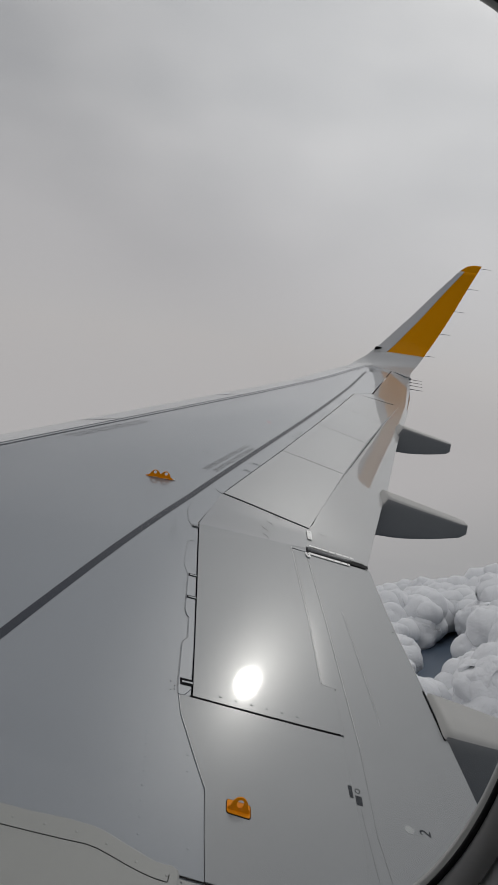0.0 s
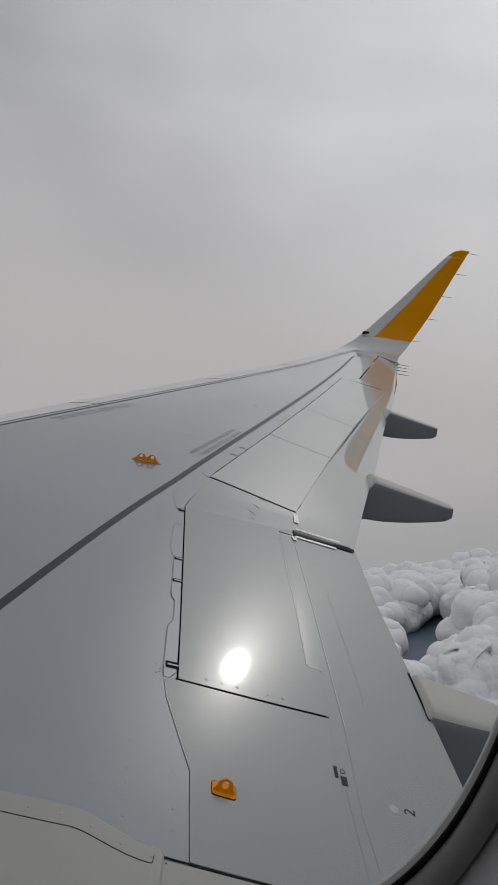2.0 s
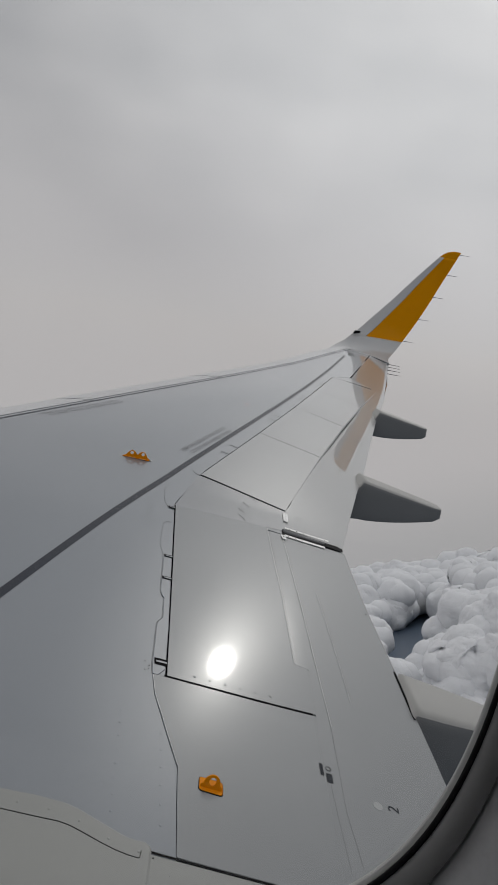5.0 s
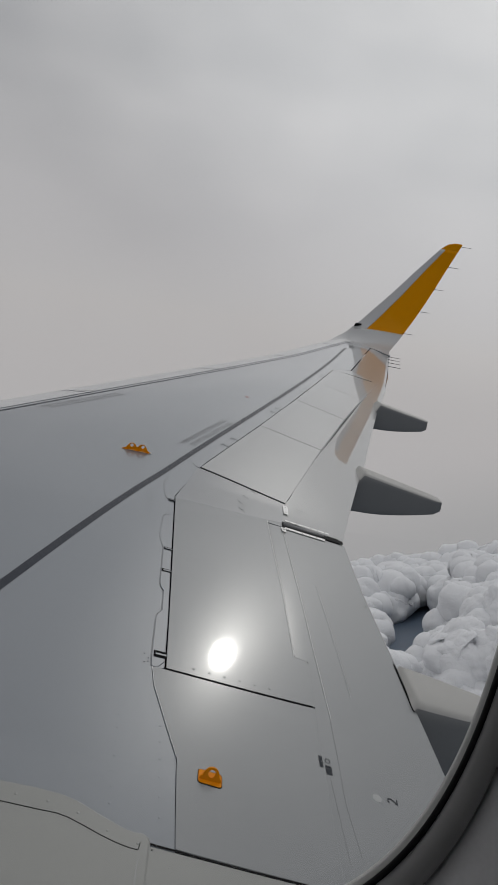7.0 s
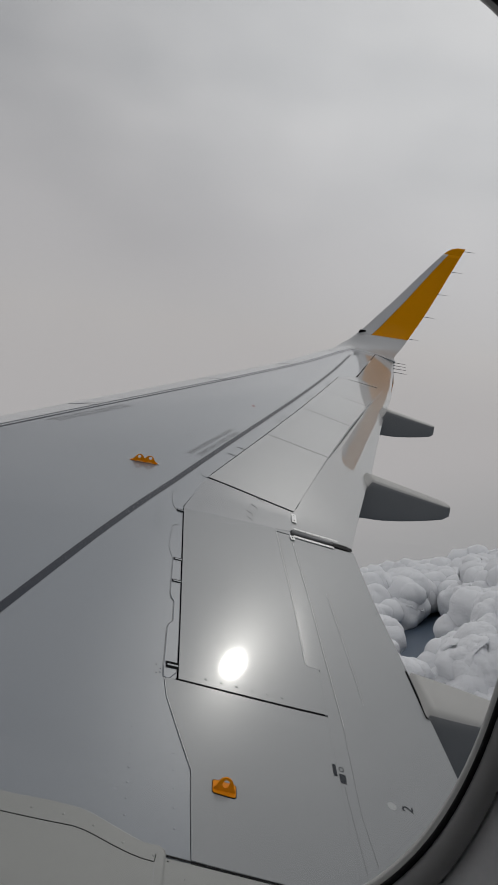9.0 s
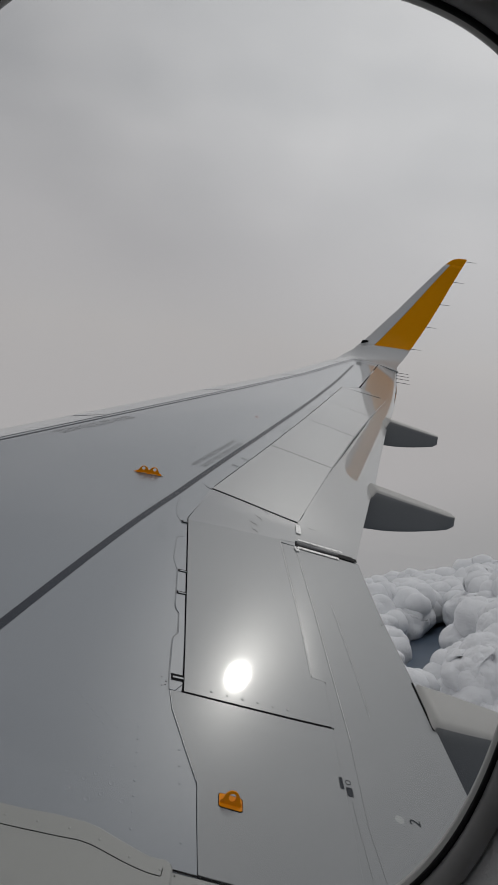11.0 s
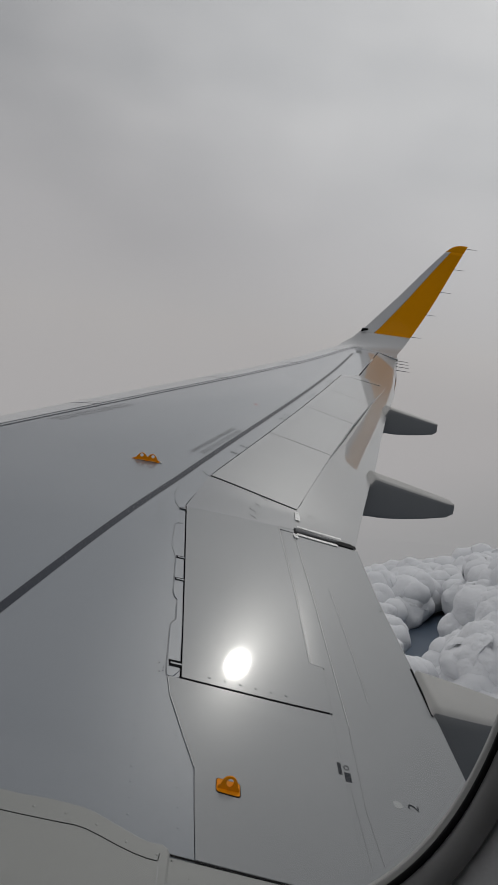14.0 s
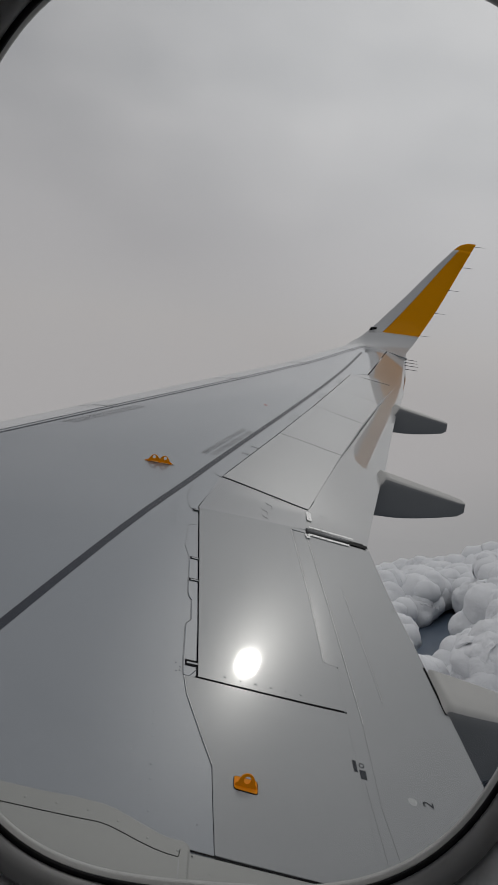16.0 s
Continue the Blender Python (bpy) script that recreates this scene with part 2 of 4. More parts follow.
def top_z(x, y):
    c = chord(y)
    u = (x - lead(y)) / c
    a = (y - Y_KINK) / SPAN
    rise = min(1.0, max(0.0, (y - 11.0) / 3.6))
    rise = 0.10 * rise * rise * (3 - 2 * rise) * max(0.0, 1 - u) ** 0.6  # the tip starts to bend up at its leading edge
    return Z_KINK + DIHEDRAL * (y - Y_KINK) + c * (profile(u) - u * math.tan(radians(TWIST) * (1 - a))) + rise


def top_at(u, y):
    x = lead(y) + u * chord(y)
    return Vector((x, y, top_z(x, y)))


def top_normal(x, y):
    h = 0.02
    return Vector((-(top_z(x + h, y) - top_z(x - h, y)) / (2 * h), -(top_z(x, y + h) - top_z(x, y - h)) / (2 * h), 1)).normalized()


# ---- mesh helpers ----
def link_mesh(name, verts, faces, mat, parent=None, label="", smooth=True, flat_from=None):
    me = bpy.data.meshes.new(name)
    me.from_pydata([tuple(v) for v in verts], [], faces)
    me.materials.append(mat)
    for i, p in enumerate(me.polygons):
        p.use_smooth = smooth and (flat_from is None or i < flat_from)
    me.update()
    ob = new(name, me)
    if parent:
        ob.parent = parent
    if label:
        ob["label"] = label
    return ob


def part(name, bm, mat, parent=None, label="", smooth=False):
    me = bpy.data.meshes.new(name)
    bmesh.ops.recalc_face_normals(bm, faces=bm.faces)
    bm.to_mesh(me)
    bm.free()
    me.materials.append(mat)
    for p in me.polygons:
        p.use_smooth = smooth
    ob = new(name, me)
    if parent:
        ob.parent = parent
    if label:
        ob["label"] = label
    return ob


def thing(name, label, category, group="", kind=""):
    return tagged(new(name), label, category, group, kind)


def sheet(name, rows, mat, parent=None, label="", thick=0.03, bevel=0.0015, lift=0.0, droop=None):
    """A panel from rows of plan points (x, y), laid on the wing's surface, with a rounded edge and thickness."""
    nr, nc = len(rows), len(rows[0])
    top = [[Vector((x, y, top_z(x, y) + lift - (droop(x, y) if droop else 0.0))) for x, y in row] for row in rows]
    verts = [v for row in top for v in row]
    faces = [(r * nc + c, r * nc + c + 1, (r + 1) * nc + c + 1, (r + 1) * nc + c) for r in range(nr - 1) for c in range(nc - 1)]
    v = [verts[i] for i in faces[0]]
    if (v[1] - v[0]).cross(v[2] - v[1]).z < 0:
        faces = [f[::-1] for f in faces]
    n_top = len(faces)
    loop = [top[0][c] for c in range(nc)] + [top[r][-1] for r in range(1, nr)] + [top[-1][c] for c in range(nc - 2, -1, -1)] + [top[r][0] for r in range(nr - 2, 0, -1)]
    n = len(loop)
    area = sum(loop[i].x * loop[(i + 1) % n].y - loop[(i + 1) % n].x * loop[i].y for i in range(n))
    sign = 1 if area > 0 else -1
    ring1, ring2 = [], []
    for i, p in enumerate(loop):
        d = loop[(i + 1) % n] - loop[i - 1]
        out = Vector((d.y, -d.x, 0)).normalized() * sign if d.length > 1e-9 else Vector()
        ring1.append(p + out * bevel - Vector((0, 0, bevel * 0.8)))
        ring2.append(p + out * bevel - Vector((0, 0, thick)))
    b0 = len(verts)
    verts += [p.copy() for p in loop] + ring1
    b1 = len(verts)
    verts += [p.copy() for p in ring1] + ring2
    for base in (b0, b1):
        for i in range(n):
            j = (i + 1) % n
            f = (base + i, base + n + i, base + n + j, base + j)
            faces.append(f if sign > 0 else f[::-1])
    low = [[p - Vector((0, 0, thick)) for p in row] for row in top]
    b2 = len(verts)
    verts += [p for row in low for p in row]
    faces += [tuple(b2 + i for i in f[::-1]) for f in faces[:n_top]]
    return link_mesh(name, verts, faces, mat, parent, label, True, n_top)


def quad_rows(a, b, c, d, nr=12, nc=12):
    """Rows between the plan corners a-b (first row) and d-c (last row)."""
    rows = []
    for i in range(nr + 1):
        s = i / nr
        p = (a[0] + (d[0] - a[0]) * s, a[1] + (d[1] - a[1]) * s)
        q = (b[0] + (c[0] - b[0]) * s, b[1] + (c[1] - b[1]) * s)
        rows.append([(p[0] + (q[0] - p[0]) * j / nc, p[1] + (q[1] - p[1]) * j / nc) for j in range(nc + 1)])
    return rows


def ribbon(name, pts, width, mat, parent, lift=0.004, label="", step=0.12, height=0.0006, droop=None):
    """A thin painted or sealed line along plan points, following the surface."""
    fine = []
    for (x0, y0), (x1, y1) in zip(pts[:-1], pts[1:]):
        n = max(1, int(math.hypot(x1 - x0, y1 - y0) / step))
        fine += [(x0 + (x1 - x0) * i / n, y0 + (y1 - y0) * i / n) for i in range(n)]
    fine.append(pts[-1])
    verts, faces = [], []
    for i, (x, y) in enumerate(fine):
        x0, y0 = fine[max(i - 1, 0)]
        x1, y1 = fine[min(i + 1, len(fine) - 1)]
        l = math.hypot(x1 - x0, y1 - y0)
        nx, ny = -(y1 - y0) / l * width / 2, (x1 - x0) / l * width / 2
        for sx, dz in ((-1, -height), (-1, height), (1, height), (1, -height)):
            px, py = x + sx * nx, y + sx * ny
            verts.append((px, py, top_z(px, py) + lift + dz - (droop(px, py) if droop else 0.0)))
    for i in range(len(fine) - 1):
        a, b = i * 4, i * 4 + 4
        for k in range(4):
            faces.append((a + k, a + (k + 1) % 4, b + (k + 1) % 4, b + k))
    e = len(verts)
    faces += [(3, 2, 1, 0), (e - 4, e - 3, e - 2, e - 1)]
    ob = part_from(name, verts, faces, mat, parent, label)
    return ob


def part_from(name, verts, faces, mat, parent, label="", smooth=False):
    bm = bmesh.new()
    vs = [bm.verts.new(v) for v in verts]
    for f in faces:
        bm.faces.new([vs[i] for i in f])
    return part(name, bm, mat, parent, label, smooth)


def studs(name, spots, mat, parent, lift=0.0, label=""):
    """Many low domed fastener heads on the surface, joined: spots of (x, y, radius)."""
    verts, faces = [], []
    for x, y, r in spots:
        z, nrm = top_z(x, y) + lift, top_normal(x, y)
        tx = nrm.orthogonal().normalized()
        ty = nrm.cross(tx)
        o, b = Vector((x, y, z)), len(verts)
        for k in range(8):
            a = k * math.tau / 8
            w = tx * math.cos(a) + ty * math.sin(a)
            verts += [o + w * r - nrm * 0.001, o + w * r * 0.7 + nrm * r * 0.08]
        verts.append(o + nrm * r * 0.105)
        for k in range(8):
            j = (k + 1) % 8
            faces += [(b + 2 * k, b + 2 * j, b + 2 * j + 1, b + 2 * k + 1), (b + 2 * k + 1, b + 2 * j + 1, b + 16)]
    ob = link_mesh(name, verts, faces, mat, parent, label, True)
    return tagged(ob, kind="stuff")


# ---- plan lines of the wing ----
def line(points):
    ys, xs = [p[1] for p in points], [p[0] for p in points]
    return lambda y: float(np.interp(y, ys, xs))


hinge_fit = np.polyfit([4.941, 6.434, 7.89, 9.234, 10.601], [0.065, 0.606, 1.117, 1.573, 2.022], 2)
spoiler_te_fit = np.polyfit([4.797, 6.313, 7.73, 9.072], [0.738, 1.222, 1.712, 2.194], 2)


def hinge_x(y):
    return float(np.polyval(hinge_fit, y))


def spoiler_te(y):
    return float(np.polyval(spoiler_te_fit, y))


trail_x = line([(1.30, -0.2), (1.22, 2.42), (1.20, 2.77), (1.18, 3.12), (1.14, 3.71), (1.125, 4.36), (1.125, 4.45), (1.293, 5.053), (1.559, 5.98), (1.668, 6.3), (2.082, 7.801), (2.405, 8.924), (2.87, 10.4), (3.36, 12.1), (3.90, 14.3)])


def slat_u(y):
    """The slat's trailing edge, as a share of the chord."""
    return float(np.interp(y, [-0.2, 4.7, 9.0, 14.3], [0.60, 0.565, 0.565, 0.42])) / chord(y)



def flap_front(y):
    return spoiler_te(max(y, 4.6)) if y < 10.6 else 2.42 + 0.32 * (y - 11.05)


def ease(v, a, b):
    v = min(1.0, max(0.0, (v - a) / (b - a)))
    return v * v * (3 - 2 * v)


def rear_droop(x, y):
    """The outboard flap and aileron bend down a little towards their trailing edge, and sag at mid span."""
    if y < 4.42:
        return 0.0
    sag = 0.062 * ease(y, 5.2, 7.7) * (1 - ease(y, 7.8, 10.5))
    return sag + (0.11 if y < 10.6 else 0.09) * min(1.0, (y - 3.9) / 1.7) * max(0.0, x - flap_front(y))


wing = thing("aircraft_wing", "glossy grey painted airliner wing with dark walkway lines", "wing")

# the main box skin
aft_pts = [(0.105, -0.2), (0.1125, 1.765), (0.1005, 1.94), (0.0905, 2.113), (0.0445, 2.24), (-0.0254, 2.439), (-0.0448, 2.545), (0.006, 2.56), (-0.008, 2.9), (-0.036, 3.4), (-0.083, 4.268), (-0.083, 4.30), (0.06, 4.93)]
aft_in = line(aft_pts)


def skin_aft(y):
    if y <= 4.93:
        return aft_in(y)
    if y <= 10.6:
        return hinge_x(y) - 0.008
    return float(np.interp(y, [10.6, 11.06, 14.25, 14.3], [hinge_x(10.6) - 0.008, 2.40, 3.425, 3.44]))


ys = sorted(set([p[1] for p in aft_pts] + [round(-0.2 + 0.16 * i, 3) for i in range(91)] + [10.6, 11.06, 14.25, 14.3]))
ys = [y for y in ys if y <= 14.3]
rows = []
for y in ys:
    x0, x1 = lead(y) + slat_u(y) * chord(y) + 0.012, skin_aft(y)
    rows.append([(x0 + (x1 - x0) * (i / 36), y) for i in range(37)])
box_skin = sheet("upper_skin", rows, M_BOX, wing, "smooth grey painted upper skin")

# fillet between the inboard and outboard spoilers, and the bits beside the aileron
sheet("spoiler_fillet", quad_rows((-0.081, 4.272), (0.675, 4.436), (0.735, 4.79), (0.056, 4.932), 10, 14), M_FILLET, wing, "sealed grey fillet panel between spoilers")
sheet("fillet_tongue", quad_rows((0.57, 4.378), (0.674, 4.380), (0.674, 4.433), (0.57, 4.411), 3, 4), M_LIGHT, wing, lift=-0.001)
sheet("aileron_fillet", quad_rows((2.03, 10.615), (2.70, 10.70), (2.71, 10.74), (2.40, 11.04), 6, 8), M_GLOSS, wing)
sheet("tip_skin", [[(3.44 + (trail_x(y) - 3.44) * i / 8, y) for i in range(9)] for y in (14.262, 14.28, 14.3)], M_LIGHT, wing)

# added near-black sheet that gives the gaps their shade, and the lower skin
verts, faces = [], []
nys = [-0.2 + 14.5 * i / 60 for i in range(61)]
us = [i / 24 for i in range(25)]
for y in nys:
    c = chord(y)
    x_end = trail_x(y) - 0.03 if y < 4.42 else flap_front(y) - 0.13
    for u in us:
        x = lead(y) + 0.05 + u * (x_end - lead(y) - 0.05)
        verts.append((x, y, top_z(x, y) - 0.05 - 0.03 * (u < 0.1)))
m = len(us)
for i in range(60):
    for j in range(24):
        faces.append((i * m + j, i * m + j + 1, (i + 1) * m + j + 1, (i + 1) * m + j))
link_mesh("gap_shade_sheet", verts, faces, M_GAP, wing, "near-black sheet standing in for the shade inside the gaps")
verts, faces = [], []
for y in nys:
    c = chord(y)
    for u in us:
        x = lead(y) + u * (trail_x(y) - 0.02 - lead(y))
        a = (y - Y_KINK) / SPAN
        base = Z_KINK + DIHEDRAL * (y - Y_KINK) - u * c * math.tan(radians(TWIST) * (1 - a))
        belly = c * 0.062 * (4 * u * (1 - u)) ** 0.6 * (1 - 0.45 * u)
        verts.append((x, y, base - belly - 0.02 - 1.1 * rear_droop(x, y)))
for i in range(60):
    for j in range(24):
        faces.append((i * m + j, (i + 1) * m + j, (i + 1) * m + j + 1, i * m + j + 1))
link_mesh("lower_skin", verts, faces, M_LIGHT, wing)

# leading edge slats
slat_y = [-0.2, 1.9, 4.15, 6.5, 8.85, 11.2, 13.55, 14.9]
for a, b in zip(slat_y[:-1], slat_y[1:]):
    verts, faces = [], []
    prof = [(0.13, 1), (0.1, 1), (0.07, 1), (0.05, 1), (0.03, 1), (0.018, 1), (0.009, 1), (0.003, 1), (0, 1), (0.003, -1), (0.01, -1), (0.03, -1), (0.06, -1), (0.1, -1)]
    n = 10
    for i in range(n + 1):
        y = a + 0.006 + (b - a - 0.012) * i / n
        c = chord(y)
        for u, s in [(slat_u(y), 1), (0.5 * slat_u(y) + 0.065, 1)] + prof:
            v = top_at(u, y)
            if s < 0:
                v.z -= c * (profile(u) + 0.022 * (u / 0.1) ** 0.5)
            verts.append(v)
    m = len(prof) + 2
    for i in range(n):
        for j in range(m - 1):
            faces.append((i * m + j, i * m + j + 1, (i + 1) * m + j + 1, (i + 1) * m + j))
    faces = [f[::-1] for f in faces]
    link_mesh("slat", verts, faces, M_SLAT, wing, "light grey leading edge slat")
SLAT_SPAN = [1.0 + 0.9 * i for i in range(16)]
ribbon("slat_line", [(lead(y) + slat_u(y) * chord(y) + 0.004, y) for y in SLAT_SPAN], 0.012, M_LINE, wing, 0.001)
ribbon("slat_seal", [(lead(y) + slat_u(y) * chord(y) + 0.082, y) for y in SLAT_SPAN], 0.026, M_LINE, wing, 0.0012)
for y in slat_y[2:-1]:
    ribbon("slat_joint", [(lead(y) + w, y + 0.13 - 0.5 * w) for w in (0.23, 0.34, 0.45, 0.56)], 0.011, M_LINE, wing, 0.0015)

# walkway boundary line
walk_x = natural_spline(np.array([2.797, 3.907, 5.952, 9.536, 12.404]), np.array([-0.752, -0.434, 0.264, 1.512, 2.423]))
walk_pts = [(walk_x(y) if y > 2.8 else -0.752 + 0.2725 * (y - 2.797), y) for y in [1.9 + 0.3 * i for i in range(39)]]
ribbon("walkway_line", walk_pts, 0.043, M_LINE, box_skin, 0.0012, "dark grey walkway boundary line")

# inboard shroud panels, spoilers, flaps, aileron
rows = []
for yb, x0 in [(1.765, 0.1165), (1.94, 0.1045), (2.113, 0.0945), (2.24, 0.0485), (2.34, 0.0135), (2.439, -0.0214), (2.545, -0.0408), (2.551, -0.036)]:
    lean = 0.010 + 0.034 * (yb - 1.765) / 0.784
    rows.append([(x0 + (0.668 - x0) * j / 16, yb + lean * (x0 + (0.668 - x0) * j / 16) / 0.668) for j in range(17)])
sheet("shroud_panel", rows, M_LIGHT, wing, "light grey fixed shroud panel", lift=0.003)
sheet("root_panel", quad_rows((0.014, -0.2), (0.68, -0.2), (0.672, 1.766), (0.014, 1.751), 14, 10), M_ROOT, wing, lift=0.002)


def spoiler(a, b, c, d, group="spoilers on the wing"):
    ob = thing("spoiler", "flat light grey spoiler panel hinged on the wing", "spoiler", group)
    sheet("panel", quad_rows(a, b, c, d, 16, 16), M_GLOSS, ob, lift=0.004)
    return ob


spoiler_in = thing("spoiler", "broad light grey inboard spoiler panel with fastener rows", "spoiler", "spoilers on the wing")
rows = []
for i in range(27):
    s = sorted([k / 24 for k in range(25)] + [0.1735, 0.1765])[i]
    y_f = 2.562 + (4.264 - 2.562) * s
    y_a = 2.606 + (4.404 - 2.606) * s
    x_f = float(np.interp(y_f, [2.562, 2.893, 3.403, 4.274], [0.016, 0.0, -0.026, -0.073]))
    x_a = 0.676 if y_a < 2.92 else float(np.interp(y_a, [2.92, 3.487, 4.043, 4.405], [0.612, 0.602, 0.578, 0.565]))
    rows.append([(x_f + (x_a - x_f) * j / 20, y_f + (y_a - y_f) * j / 20) for j in range(21)])
spoiler_in_panel = sheet("panel", rows, M_LIGHT, spoiler_in, lift=0.004)

# black strips fill the open panel gaps, their shade put in as colour
ribbon("gap_shade", [(0.004, 2.5565), (0.33, 2.579), (0.664, 2.6015)], 0.008, M_GAP, wing, 0.0042)
ribbon("gap_shade", [(0.035, 1.7585), (0.12, 1.7595), (0.40, 1.764), (0.664, 1.770)], 0.006, M_GAP, wing, 0.0035)
# thin pale line along the front edge of the shroud panel
ribbon("pale_edge_line", [(-0.0425, 2.545), (-0.0232, 2.439), (0.0115, 2.34), (0.0465, 2.24), (0.0715, 2.172), (0.0922, 2.115)], 0.0024, M_SLAT, wing, 0.0035, step=0.03)
sp_h, sp_t = [4.941, 6.434, 7.89, 9.234, 10.6], [4.797, 6.313, 7.73, 9.072, 10.60]
outer_spoilers = []
for i in range(4):
    h0, h1, t0, t1 = sp_h[i] + 0.006, sp_h[i + 1] - 0.006, sp_t[i] + 0.006, sp_t[i + 1] - 0.006
    outer_spoilers.append(spoiler((hinge_x(h0) + 0.006, h0), (spoiler_te(t0) - 0.004, t0), (spoiler_te(t1) - 0.004, t1), (hinge_x(h1) + 0.006, h1)))

# the same painted shade over the gaps between the outer spoilers
for h, q in zip(sp_h[:4], sp_t[:4]):
    ribbon("spoiler_gap_shade", [(hinge_x(h) + 0.004, h), (spoiler_te(q) - 0.004, q)], 0.013, M_GAP, wing, 0.003)


def flap_nose(x, y):
    """The flap's rounded nose dips under the spoiler's trailing edge."""
    return 0.0014 * max(0.0, (0.705 - x) / 0.1) ** 2


flap_in = thing("inboard_flap", "light grey inboard trailing edge flap, retracted", "flap")
flap_in_panel = sheet("panel", [[(0.57 + (trail_x(y) - 0.57) * (j / 32) ** 1.4, y) for j in range(33)] for y in [-0.2 + (4.375 + 0.2) * i / 30 for i in range(31)]], M_LIGHT, flap_in, thick=0.05, lift=-0.004, droop=flap_nose)
flap_out = thing("outboard_flap", "light grey outboard trailing edge flap, retracted", "flap")
def flap_start(y):
    return spoiler_te(max(y, 4.6)) - 0.02 * (y < 4.79) + 0.003 - 0.11 * ease(y, 5.0, 5.6)


sheet("panel", [[(flap_start(y) + (trail_x(y) - flap_start(y)) * j / 20, y) for j in range(21)] for y in [4.47 + (10.58 - 4.47) * i / 60 for i in range(61)]], M_GLOSS, flap_out, thick=0.04, droop=rear_droop)
aileron = thing("aileron", "light grey aileron near the wing tip", "aileron")
sheet("panel", quad_rows((2.424, 11.05), (2.91, 10.61), (3.885, 14.24), (3.442, 14.235), 24, 10), M_GLOSS, aileron, thick=0.03, lift=0.002, droop=rear_droop)


# ---- the upturned wing tip ----
CURVE_Y = np.array([14.3, 14.8, 15.2, 15.5, 15.7, 15.95, 16.15, 16.3, 16.33])
CURVE_Z = np.array([-0.22, -0.15, 0.0, 0.28, 0.65, 1.3, 1.9, 2.6, 2.75])
curve_len = np.concatenate([[0], np.cumsum(np.hypot(np.diff(CURVE_Y), np.diff(CURVE_Z)))])
cy_f, cz_f = natural_spline(curve_len, CURVE_Y), natural_spline(curve_len, CURVE_Z)
tip_le = line([(2.45, -0.22), (2.70, -0.09), (2.80, -0.02), (3.062, 0.134), (3.399, 0.436), (4.1, 1.192), (4.735, 1.927), (5.169, 2.419), (5.323, 2.549), (5.5, 2.601)])
tip_te = natural_spline(np.array([-0.22, -0.04, 0.242, 0.63, 1.617, 2.62]), np.array([3.90, 4.155, 4.41, 4.668, 5.21, 5.70]))


def tip_point(s, u, side):
    """A point of the tip: s along its bent span, u along the chord; side 1 faces inboard, -1 outboard."""
    y, z = cy_f(s), cz_f(s)
    dy, dz = cy_f(s + 0.01) - y, cz_f(s + 0.01) - z
    l = math.hypot(dy, dz)
    ny, nz = -dz / l, dy / l
    x0, x1 = tip_le(z), tip_te(z)
    c = x1 - x0
    hump = math.sqrt(max(u, 0)) * (1 - u) * 2.2
    off = c * (0.018 * hump if side > 0 else -0.075 * hump)
    p = Vector((x0 + u * c, y + ny * off, z + nz * off))
    if s < 0.6 and side > 0:
        w = (1 - s / 0.6) ** 2
        p.z = p.z * (1 - w) + w * top_z(p.x, p.y)
    return p


def tip_piece(name, s0, s1, u0, u1, mat, parent, label=""):
    ns, nu = max(4, int((s1 - s0) / 0.07)), 12
    verts, faces = [], []
    for side in (1, -1):
        for i in range(ns + 1):
            for j in range(nu + 1):
                v = tip_point(s0 + (s1 - s0) * i / ns, u0 + (u1 - u0) * (j / nu) ** 1.5, side)
                verts.append(v)
    m, half = nu + 1, (ns + 1) * (nu + 1)
    for i in range(ns):
        for j in range(nu):
            f = (i * m + j, i * m + j + 1, (i + 1) * m + j + 1, (i + 1) * m + j)
            faces.append(f)
            faces.append(tuple(half + k for k in f[::-1]))
    for j in range(nu):
        faces.append((ns * m + j, ns * m + j + 1, half + ns * m + j + 1, half + ns * m + j))
    return link_mesh(name, verts, faces, mat, parent, label)


def s_of_z(z):
    s = 0.0
    while cz_f(s) < z:
        s += 0.005
    return s


winglet = thing("winglet", "upturned blended wing tip, yellow with a grey leading edge", "winglet")
S_A, S_B, S_C = s_of_z(0.27), s_of_z(2.42), s_of_z(2.60)
tip_piece("base", 0.0, S_A, 0, 1, M_TIP, winglet, "grey blended root")
tip_piece("leading_edge", S_A, S_B, 0, 0.279, M_TIP, winglet, "bare grey leading edge")
tip_piece("border_line", S_A, S_B, 0.279, 0.287, M_INK, winglet, "thin dark joint line")
tip_piece("yellow_panel", S_A, S_B, 0.287, 1, M_YELLOW, winglet, "yellow painted face")
tip_piece("tip_cap", S_B, S_C, 0, 1, M_YELLOW, winglet, "yellow rounded tip")


def rod(name, p, q, r, mat, parent, label=""):
    bm = bmesh.new()
    bmesh.ops.create_cone(bm, cap_ends=True, segments=8, radius1=r, radius2=r * 0.6, depth=(q - p).length)
    bm.transform(Matrix.Translation((p + q) / 2) @ (q - p).to_track_quat("Z", "Y").to_matrix().to_4x4())
    return part(name, bm, mat, parent, label, True)


